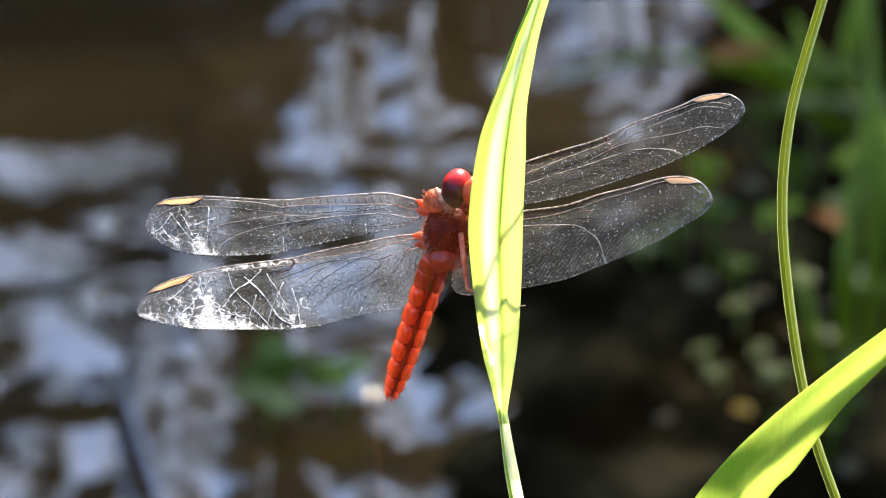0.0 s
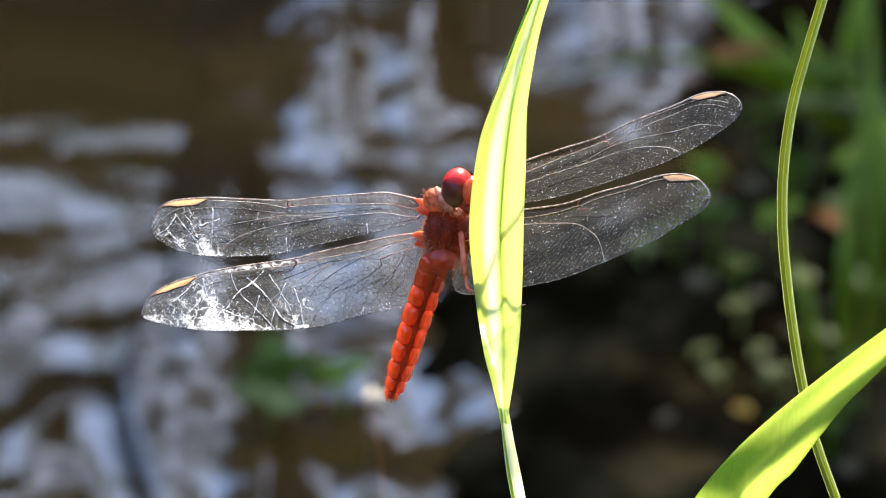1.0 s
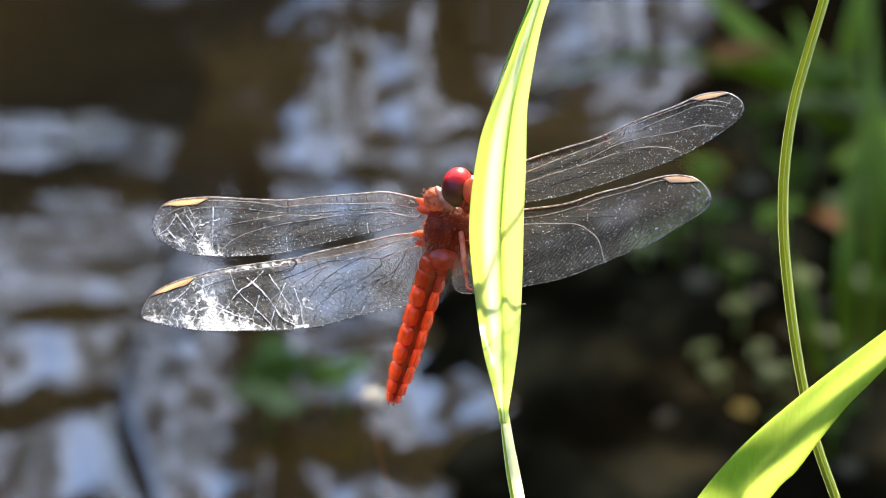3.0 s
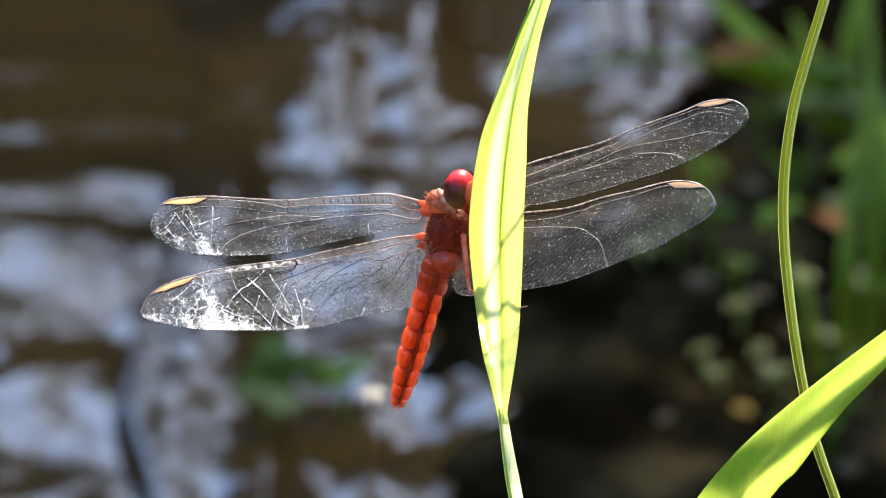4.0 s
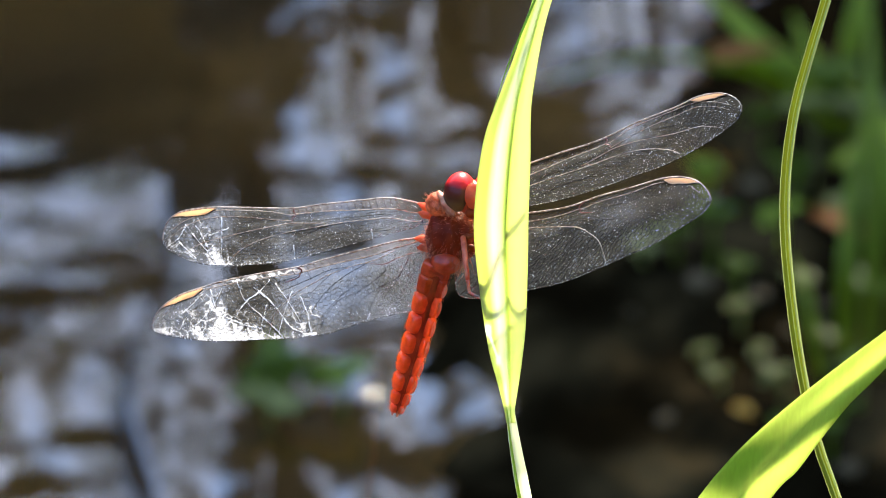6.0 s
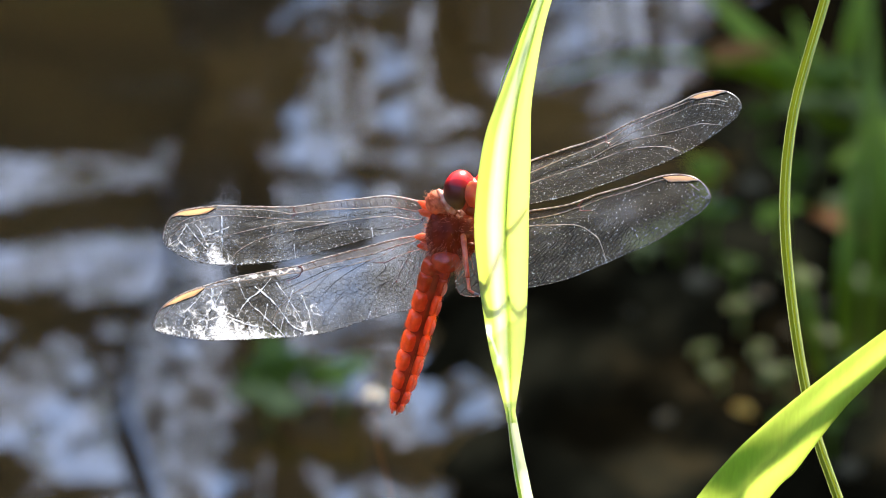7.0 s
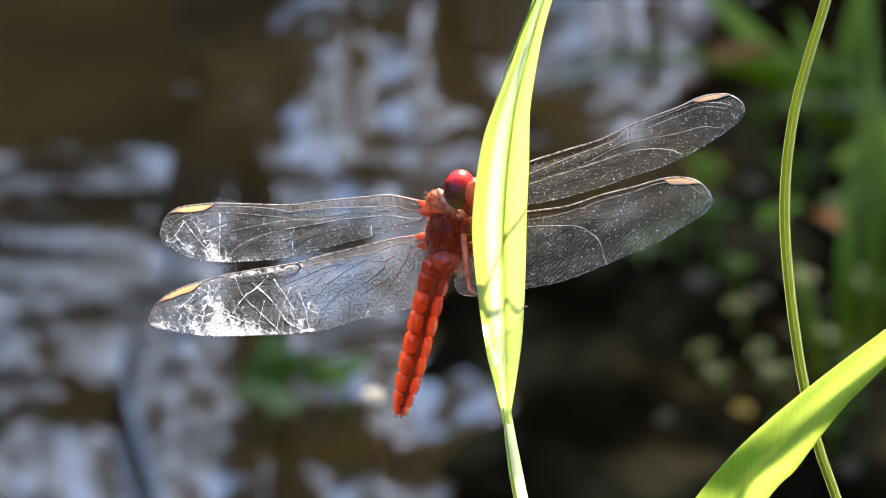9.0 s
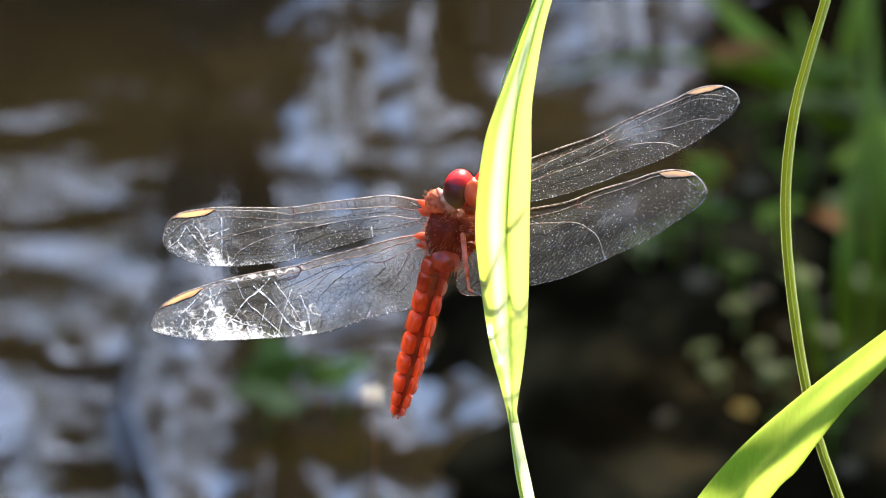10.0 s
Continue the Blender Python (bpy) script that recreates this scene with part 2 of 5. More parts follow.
# and slopes laid out mostly to put dark tree reflections in place
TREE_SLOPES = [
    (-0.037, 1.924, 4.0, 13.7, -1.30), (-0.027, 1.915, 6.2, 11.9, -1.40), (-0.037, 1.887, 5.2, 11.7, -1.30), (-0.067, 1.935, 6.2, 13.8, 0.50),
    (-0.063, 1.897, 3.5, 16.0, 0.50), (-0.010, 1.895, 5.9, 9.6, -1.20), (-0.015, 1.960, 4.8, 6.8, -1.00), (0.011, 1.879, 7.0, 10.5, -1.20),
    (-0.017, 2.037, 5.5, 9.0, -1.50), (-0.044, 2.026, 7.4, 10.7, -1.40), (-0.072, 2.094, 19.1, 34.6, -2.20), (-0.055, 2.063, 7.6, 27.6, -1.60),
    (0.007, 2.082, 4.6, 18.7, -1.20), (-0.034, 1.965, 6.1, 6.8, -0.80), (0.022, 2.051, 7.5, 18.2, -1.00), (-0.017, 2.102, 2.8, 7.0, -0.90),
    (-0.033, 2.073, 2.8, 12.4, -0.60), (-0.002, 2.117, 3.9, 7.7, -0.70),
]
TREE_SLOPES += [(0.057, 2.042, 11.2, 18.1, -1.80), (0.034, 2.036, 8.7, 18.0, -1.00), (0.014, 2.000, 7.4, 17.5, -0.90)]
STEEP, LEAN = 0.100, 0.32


def drift(Y):
    """The mean height of the quick water along y: it rises away from the viewer, falls off a little, then runs level."""
    # the rise mirrors more sky near by, the fall keeps the far part dark
    up = np.clip(Y - 2.03, 0, None)
    return 0.060 * np.clip(Y - 2.03, -0.25, 0.02) - 0.35 * np.minimum(up, 0.09) ** 2 - 0.04 * np.clip(up - 0.09, 0, 0.08)


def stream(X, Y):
    """Bright and dark reflections put into the shape: the slope along y is the sum of the patches above, and the height
    is its sum along y.
    """
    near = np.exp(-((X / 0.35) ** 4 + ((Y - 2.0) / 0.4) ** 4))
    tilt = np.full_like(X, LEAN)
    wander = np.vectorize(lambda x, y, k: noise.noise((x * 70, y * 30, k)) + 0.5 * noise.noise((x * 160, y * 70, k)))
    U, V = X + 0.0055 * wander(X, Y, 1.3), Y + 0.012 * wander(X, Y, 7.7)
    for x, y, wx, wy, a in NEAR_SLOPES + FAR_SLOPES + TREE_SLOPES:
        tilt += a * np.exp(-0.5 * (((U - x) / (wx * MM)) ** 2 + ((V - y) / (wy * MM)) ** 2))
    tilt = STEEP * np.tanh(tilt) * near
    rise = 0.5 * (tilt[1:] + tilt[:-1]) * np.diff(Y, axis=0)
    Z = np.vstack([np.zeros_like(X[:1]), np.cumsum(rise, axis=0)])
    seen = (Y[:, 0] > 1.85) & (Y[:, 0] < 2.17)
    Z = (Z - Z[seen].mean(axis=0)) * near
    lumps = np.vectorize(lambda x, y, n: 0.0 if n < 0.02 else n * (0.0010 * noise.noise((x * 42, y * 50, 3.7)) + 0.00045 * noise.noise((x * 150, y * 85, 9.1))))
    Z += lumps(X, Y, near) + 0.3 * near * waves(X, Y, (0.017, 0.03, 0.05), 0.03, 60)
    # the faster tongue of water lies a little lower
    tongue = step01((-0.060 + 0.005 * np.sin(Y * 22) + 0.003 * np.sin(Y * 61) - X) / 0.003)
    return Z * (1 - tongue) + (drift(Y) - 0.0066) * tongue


def tongue(X, Y):
    """Quick ripples, lively near the viewer and calmer upstream."""
    streaks = np.vectorize(lambda x, y: 0.0021 * noise.noise((x * 24, y * 40, 5.3)) + 0.0007 * noise.noise((x * 62, y * 85, 1.9)))
    blots = np.vectorize(lambda x, y: 0.0024 * noise.noise((x * 48, y * 34, 2.3)) + 0.0008 * noise.noise((x * 110, y * 70, 4.9)))
    calm = 1.0 - 0.45 * step01((Y - 2.05) / 0.04)
    far = step01((Y - 1.95) / 0.05)
    return calm * (far * streaks(X, Y) + (1 - far) * blots(X, Y)) + 0.5 * waves(X, Y, (0.03, 0.05), 0.02, 40) + drift(Y)


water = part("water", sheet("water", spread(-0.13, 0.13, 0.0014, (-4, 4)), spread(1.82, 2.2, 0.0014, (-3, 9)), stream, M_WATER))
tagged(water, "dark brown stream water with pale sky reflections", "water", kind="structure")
ripples = part("water_surface", sheet("water_surface", np.arange(-0.97, 0.02, 0.0025), np.arange(1.80, 2.26, 0.0025), tongue, M_FAST),
               m=pose(0, 0, -0.0032))
tagged(ripples, "fast rippling brown stream water reflecting sky", "water", kind="structure")


def bank_height(X, Y):
    edge = -0.013 + 0.056 * step01((Y - 1.965) / 0.06) + 0.006 * np.sin(Y * 60) + 0.004 * np.sin(Y * 151 + 1)
    t = X - edge
    Z = -0.012 + 0.020 * step01(t / 0.03) + 0.35 * np.clip(t - 0.12, 0, None)
    lump = sum(0.0022 * np.sin(X * f + p) * np.sin(Y * f * 0.8 + q) for f, p, q in ((140, 1, 2), (260, 3, 0.5), (75, 0.4, 4)))
    Z += lump * step01(t / 0.02)
    return np.minimum(Z, 0.5)


bank = part("bank", sheet("bank", spread(-0.02, 0.14, 0.003, (-0.06, 5)), spread(1.84, 2.2, 0.003, (-4, 10)), bank_height, M_SOIL))
tagged(bank, "dark wet soil bank beside the stream", "bank", kind="structure")

def land(X, Y):
    """The bed under the stream, with low banks on its other sides."""
    Z = -0.05 + 0.16 * step01((0.5 - Y) / 0.4) + 0.4 * step01((-2.4 - X) / 0.8) + 0.4 * step01((Y - 8.0) / 0.8)
    return Z + 0.02 * np.clip(np.hypot(X, Y) - 11, 0, None) + 0.012 * np.sin(X * 3) * np.sin(Y * 2.3) + 0.006 * np.sin(X * 11 + 1) * np.sin(Y * 9)


bed = part("ground", sheet("ground", spread(-4, 3, 0.1, (-70, 70)), spread(-3, 9.5, 0.1, (-70, 70)), land, M_SOIL))
tagged(bed, "dark muddy stream bed and ground", "ground", kind="structure")


def tree_line():
    """A closed belt of woods round the place, uneven along its top."""
    n, rows = 900, 14
    verts, faces = [], []
    for i in range(n):
        a = 2 * math.pi * i / n
        top = 5.4 + 1.2 * noise.noise((math.cos(a) * 4, math.sin(a) * 4, 1.0)) + 1.6 * noise.noise((math.cos(a) * 17, math.sin(a) * 17, 3.0))
        top *= 1.0 + 0.35 * max(0.0, math.cos(a - radians(50)))
        for j in range(rows):
            t = j / (rows - 1)
            rag = t * (0.5 * noise.noise((a * 60, t * 3, 0.0)) + 0.35 * noise.noise((a * 170, t * 3, 2.0)))
            r = 13.0 - 0.8 * math.sin(t * 3.0) + 0.7 * noise.noise((math.cos(a) * 12, math.sin(a) * 12, t * 6))
            verts.append((r * math.cos(a), r * math.sin(a), -0.2 + top * t + rag))
    for i in range(n):
        for j in range(rows - 1):
            k = (i + 1) % n
            faces.append((i * rows + j, i * rows + j + 1, k * rows + j + 1, k * rows + j))
    ob = part("backdrop", mesh_of("backdrop", verts, faces, M_FAR, scale=1.0))
    tagged(ob, "dark distant belt of trees round the stream", "trees", kind="structure")


tree_line()


# ---------------------------------------------------------------- plants on the bank
def leaf_mesh(name, length, width, mat, cup=0.15, droop=0.2, tip=1.0, n=10, m=6):
    """A leaf that grows along +x from its stalk; thick in the middle, cupped and drooping."""
    rings = []
    for i in range(n):
        t = i / (n - 1)
        w = width * 0.5 * max(0.06, math.sin(math.pi * (0.04 + 0.92 * t) ** (0.75 * tip)))
        top, low = [], []
        for j in range(m + 1):
            s = 2 * j / m - 1
            z = cup * width * s * s - droop * length * t * t
            h = 0.02 * width * (1.2 - s * s)
            top.append((length * t, w * s, z + h))
            low.append((length * t, w * s, z - h))
        rings.append(top + low[::-1])
    return mesh_of(name, *loft(rings), mat)


def stage_root(points):
    return STAGE @ Matrix.Translation(Vector(points[0]) * MM)


def ribbon(points, width, thick, fold=0.15, n=26, m=6, face=(1.0, 0.25, 0.0), even=False, taper=None):
    """A grass blade along a row of points, widest in its lower half, with a keel."""
    p = curve(points, n)
    tang = np.gradient(p, axis=0)
    rings = []
    for i in range(n):
        t = i / (n - 1)
        tg = tang[i] / np.linalg.norm(tang[i])
        a = np.array(face) - tg * tg.dot(face)
        a /= np.linalg.norm(a)
        b = np.cross(tg, a)
        w = 0.5 * width * min(1.0, 0.45 + 2.0 * t) * (1 - max(0.0, (t - 0.45) / 0.55) ** 1.8 * 0.96)
        if even or taper:
            w = 0.5 * width * (taper(t) if taper else 1.0)
        top, low = [], []
        for j in range(m + 1):
            s = 2 * j / m - 1
            c = p[i] + a * w * s + b * fold * w * (abs(s) - 0.5)
            top.append(c + b * thick * 0.5 * (1.1 - s * s))
            low.append(c - b * thick * 0.5 * (1.1 - s * s))
        rings.append(top + low[::-1])
    return loft(rings)


def grass_tuft(label, blades, mat, group="grass on the bank"):
    """A tuft of blades; each blade is (points, width)."""
    root = blades[0][0][0]
    tuft = thing("grass_tuft", stage_root([root]), label, "grass", group)
    for pts, width in blades:
        rel = [tuple(c - r for c, r in zip(q, root)) for q in pts]
        part("blade", mesh_of("blade", *ribbon(rel, width, 0.5), mat), tuft)
    return tuft


def herb(spot, leaves, size, label, mat, seed, group="herbs on the bank"):
    """A low herb: a short stem with stalked roundish leaves."""
    r = random.Random(seed)
    x, y, z = spot
    plant = thing("herb", pose(x, y, z), label, "plant", group)
    high = size * 1.0
    part("stem", mesh_of("stem", *tube([(0, 0, -30), (1, 0, high * 0.5), (0, 1, high)], [0.8, 0.7, 0.5], 6), mat), plant)
    me = leaf_mesh("leaf", size, size * 0.85, mat)
    for i in range(leaves):
        a = 360.0 * i / leaves + r.uniform(-25, 25)
        part("leaf", me, plant, m=pose(0, 0, high * MM * r.uniform(0.55, 1.0), r.uniform(-15, 15), r.uniform(-35, 5), a))
    return plant


WATER_PLANTS = [
    ((-0.036, 1.928, -0.004), 5, 9, "dark green water plant standing in the stream", M_WEED, 10),
    ((-0.037, 1.908, -0.004), 5, 9, "pale green water plant standing in the stream", M_PALE, 11),
    ((-0.022, 1.926, -0.004), 5, 8, "dark green water plant standing in the stream", M_REED, 12),
    ((-0.034, 1.927, -0.004), 4, 8, "dark green water plant standing in the stream", M_WEED, 13),
]
SOIL_HERBS = [
    ((0.054, 1.913, 0.012), 3, 3.2, "small green round-leaved herb on dark soil", M_PALE, 1),
    ((0.057, 1.904, 0.010), 3, 3.4, "small green round-leaved herb on dark soil", M_PALE, 2),
    ((0.062, 1.935, 0.012), 3, 3.6, "small green round-leaved herb on dark soil", M_PALE, 3),
    ((0.070, 1.904, 0.010), 5, 4.6, "pale grey-green herb on dark soil", M_PALE, 4),
    ((0.079, 1.916, 0.012), 3, 5, "pale grey-green herb on dark soil", M_PALE, 5),
    ((0.090, 1.931, 0.014), 5, 7, "bright green broad-leaved herb on the bank", M_WEED, 15),
    ((0.079, 1.875, 0.012), 4, 8, "small green round-leaved herb on dark soil", M_WEED, 18),
    ((0.066, 1.919, 0.010), 3, 3, "pale olive seedling on dark soil", M_PALE, 20),
    ((0.086, 1.899, 0.012), 4, 7, "small green round-leaved herb on dark soil", M_PALE, 22),
    ((0.071, 1.870, 0.012), 3, 6, "small green round-leaved herb on dark soil", M_WEED, 23),
]
BANK_HERBS = [
    ((0.087, 1.972, 0.016), 4, 6, "bright green broad-leaved herb on the bank", M_PALE, 6),
    ((0.057, 1.970, 0.014), 3, 7, "yellowish green herb at the water's edge", M_WEED, 7),
    ((0.049, 1.970, 0.010), 4, 6, "dark green herb at the water's edge", M_WEED, 8),
    ((0.086, 2.025, 0.020), 5, 8, "green broad-leaved herb on the bank", M_WEED, 9),
    ((0.042, 1.965, 0.010), 3, 5, "olive green herb at the water's edge", M_PALE, 13),
    ((0.076, 1.948, 0.012), 4, 4, "pale grey-green herb on dark soil", M_PALE, 14),
    ((0.075, 1.996, 0.014), 4, 6, "dark green herb on the bank", M_WEED, 16),
    ((0.070, 2.029, 0.012), 3, 4.5, "dark green herb on the bank", M_WEED, 17),
    ((0.062, 1.952, 0.012), 3, 4.5, "small green round-leaved herb on dark soil", M_WEED, 21),
    ((0.080, 2.007, 0.020), 4, 9, "pale green broad-leaved herb on the bank", M_PALE, 24),
    ((0.072, 1.975, 0.012), 3, 6, "dark green herb on the bank", M_GRASS, 25),
    ((0.091, 2.006, 0.020), 5, 8, "pale green broad-leaved herb on the bank", M_PALE, 27),
    ((0.057, 2.000, 0.012), 4, 5, "yellowish green herb at the water's edge", M_GRASS, 28),
    ((0.093, 1.983, 0.020), 4, 10, "bright green broad-leaved herb on the bank", M_GRASS, 26),
]
for spot, leaves, size, label, mat, seed in SOIL_HERBS + BANK_HERBS + WATER_PLANTS:
    herb(spot, leaves, size, label, mat, seed)

grass_tuft("broad dark green grass blades rising from the bank", [
    ([(84.72, 1030.00, -33.01), (84.09, 1020.00, -18.73), (83.93, 1010.00, -4.57), (85.74, 1020.00, 13.07), (88.69, 1040.00, 31.03)], 4.2),
    ([(88.27, 1030.00, -30.65), (89.20, 1010.00, -6.92), (89.79, 1010.00, 22.39), (89.46, 1030.00, 47.45), (88.69, 1040.00, 61.94)], 3.4),
    ([(92.04, 1035.00, -29.53), (94.70, 1015.00, -9.28), (93.30, 1010.00, 13.01), (90.05, 1030.00, 28.52), (84.33, 1050.00, 38.34)], 3.2),
    ([(81.37, 1035.00, -31.91), (77.44, 1025.00, -18.77), (75.67, 1025.00, -9.33), (73.06, 1035.00, -1.07)], 3.0),
], M_REED)
grass_tuft("arching green grass blades over the water's edge", [
    ([(87.01, 1150.00, 23.88), (79.15, 1140.00, 36.22), (70.44, 1140.00, 44.93), (60.76, 1150.00, 55.13), (52.24, 1160.00, 62.91)], 6.5),
    ([(85.76, 1150.00, 25.13), (74.18, 1140.00, 36.22), (62.69, 1130.00, 41.01), (51.54, 1130.00, 42.25), (36.67, 1130.00, 41.01), (20.66, 1140.00, 36.22)], 6.5),
    ([(88.26, 1150.00, 23.88), (89.11, 1140.00, 39.95), (91.60, 1140.00, 52.40), (95.76, 1150.00, 65.13)], 5.0),
    ([(88.26, 1150.00, 23.25), (81.46, 1135.00, 29.93), (73.84, 1130.00, 31.10), (65.32, 1135.00, 27.44)], 5.0),
    ([(89.51, 1150.00, 23.25), (87.87, 1140.00, 32.48), (81.64, 1140.00, 42.44), (77.01, 1150.00, 52.63)], 4.5),
], M_GRASS)


def fallen_leaf(spot, turn, size, label, mat):
    ob = part("fallen_leaf", leaf_mesh("fallen_leaf", size, size * 0.5, mat, 0.2, 0.15), m=pose(*spot, 8, -10, turn))
    return tagged(ob, label, "leaf", "fallen leaves")


fallen_leaf((0.060, 1.887, 0.014), -50, 6.5, "amber yellow dead leaf lying on the soil", M_AMBER)
fallen_leaf((0.057, 2.004, 0.040), 12, 16, "red-brown dead leaf at the water's edge", M_DEAD)
fallen_leaf((0.088, 1.957, 0.020), 130, 15, "brown dead leaf on the bank", M_DEAD)


def pebble(spot, size, seed):
    """A small worn stone, half sunk in the soil."""
    r = random.Random(seed)
    p = [r.uniform(0, 6) for _ in range(3)]
    v, f = ball((0, 0, 0), (size, size * r.uniform(0.6, 0.9), size * 0.55), 14, 9,
                lambda u: 1 + 0.10 * math.sin(3 * u[0] + p[0]) + 0.08 * math.sin(4 * u[1] + p[1]) + 0.06 * math.sin(5 * u[2] + p[2]))
    ob = part("pebble", mesh_of("pebble", v, f, M_PEBBLE), m=pose(*spot, 0, 0, r.uniform(0, 360)))
    return tagged(ob, "grey-brown wet pebble half sunk in dark soil", "stone", "pebbles on the bank")


for k, (spot, size) in enumerate([
    ((0.048, 1.893, 0.008), 3.6), ((0.055, 1.889, 0.008), 2.6), ((0.031, 1.889, 0.004), 3.4), ((0.067, 1.923, 0.009), 3.0), ((0.073, 1.933, 0.009), 2.2),
    ((0.055, 1.956, 0.010), 3.2), ((0.067, 1.950, 0.010), 2.6), ((0.080, 1.945, 0.010), 2.4), ((0.067, 2.001, 0.012), 3.2), ((0.081, 2.008, 0.014), 2.6),
    ((0.027, 1.952, 0.004), 2.6), ((0.083, 1.866, 0.010), 3.0), ((0.040, 1.948, 0.006), 2.2)]):
    pebble(spot, size, k)


def unseen_shade_tree():
    """An added, unseen tree on the far bank; its crown hangs out over the stream and keeps the sun off it."""
    r = random.Random(3)
    base = Vector((2.3, 6.1, 0.0))
    ob = thing("tree", Matrix.Translation(base), "unseen leafy dark green tree added to shade the stream", "tree")
    wood = Mat("bark", (0.10, 0.07, 0.05), 0.8)
    wood.colour(wood.ramp(wood.noise(14.0, 6.0, (1, 1, 0.2)), (0.3, (0.05, 0.035, 0.025)), (0.7, (0.14, 0.10, 0.07))))
    wood.bump(wood.noise(30.0, 6.0, (1, 1, 0.2)), 0.8, 0.01)
    fork = Vector((-350, -60, 2500))
    part("trunk", mesh_of("trunk", *tube([(0, 0, -120), (-60, 10, 900), (-200, 0, 1800), tuple(fork)], [150, 115, 95, 70], 12, 16), wood.m), ob)
    leaf = leaf_mesh("leaf", 130, 70, M_WEED, n=4, m=2)
    co = [v.co.copy() for v in leaf.vertices]
    fc = [tuple(p.vertices) for p in leaf.polygons]
    bpy.data.meshes.remove(leaf)
    verts, faces = [], []
    for k in range(26):
        tip = Vector((r.uniform(-3000, 300), r.uniform(-1500, 500), r.uniform(2850, 3500)))
        if k % 2:
            tip = Vector((r.uniform(-2150, -1000), r.uniform(-1250, 100), r.uniform(2900, 3500)))
        mid = fork.lerp(tip, 0.5) + Vector((0, 0, 120))
        part("limb", mesh_of("limb", *tube([tuple(fork), tuple(mid), tuple(tip)], [40, 24, 6], 6, 8), wood.m), ob)
        for q in range(230):
            t = r.uniform(0.15, 1.1)
            c = fork.lerp(mid, t * 2) if t < 0.5 else mid.lerp(tip, 2 * t - 1)
            c = c + Vector((r.gauss(0, 170), r.gauss(0, 190), r.gauss(0, 90)))
            c.z = max(c.z, 2800)
            fall = base + c * MM
            fall = fall - toward * (fall.z / toward.z)
            # leaves left out so that dappled sun reaches the bank
            if fall.x > (0.022 if fall.y > 2.02 else 0.036) and 1.8 < fall.y < 2.35 and r.random() < (0.70 if fall.y < 2.02 else 0.66):
                continue
            m = pose(c.x * MM, c.y * MM, c.z * MM, r.uniform(-50, 50), r.uniform(-20, 50), r.uniform(0, 360))
            heart = base + m @ Vector((0.065, 0, 0))
            heart = heart - toward * (heart.z / toward.z)
            # a hole in the crown that lets sun onto the soil herbs
            if math.hypot(heart.x - 0.068, heart.y - 1.945) < 0.10 and r.random() < 0.82:
                continue
            o = len(verts)
            verts += [tuple(m @ v) for v in co]
            faces += [tuple(i + o for i in f) for f in fc]
    crown = part("crown", mesh_of("crown", verts, faces, M_WEED, scale=1.0), ob)
    tagged(crown, kind="stuff")


unseen_shade_tree()

# an added pale tuft on a stalk that stands in for a blurred sun glint on the water
def glint_stand_in():
    root = (-10.12, 370.00, -21.29)
    ob = thing("glint_stand_in", STAGE @ Matrix.Translation(Vector(root) * MM), "added pale tuft on a thin stalk, standing in for a sun glint on the water", "seed head")
    fluff = Mat("glint_fluff", (0.70, 0.65, 0.55), 0.5)
    fluff.bump(fluff.noise(2500.0), 0.6, 0.0003)
    fluff.glow_through((0.85, 0.78, 0.66), 0.4)
    r = random.Random(21)
    hairs = []
    for k in range(120):
        d = Vector((r.gauss(0, 1), r.gauss(0, 1), r.gauss(0, 1))).normalized()
        long = r.uniform(1.4, 2.25)
        bend = Vector((r.gauss(0, .2), r.gauss(0, .2), r.gauss(0, .2)))
        hairs.append(tube([tuple(d * 0.15), tuple(d * 0.6 * long + bend * 0.3), tuple(d * long + bend)], [0.030, 0.026, 0.036], 4))
    part("glint_tuft", mesh_of("glint_tuft", *joined(hairs), fluff.m), ob, "pale tuft standing in for a blurred sun glint")
    part("seed", mesh_of("seed", *ball((0, 0, 0), (0.2, 0.2, 0.3), 10, 7), M_DEAD), ob, "small brown core of the glint's tuft")
    part("stalk", mesh_of("stalk", *tube([(0, 0, -0.2), (0.6, 1, -8), (1.5, 14, -34), (2.0, 60, -135), (2.0, 118, -266)], [0.06, 0.06, 0.07, 0.1, 0.16], 6, 40), M_DEAD), ob)
    return ob


# seed holds the tuft that stands in for the glint
seed = glint_stand_in()
GLINT_POSE = seed.matrix_basis.copy()


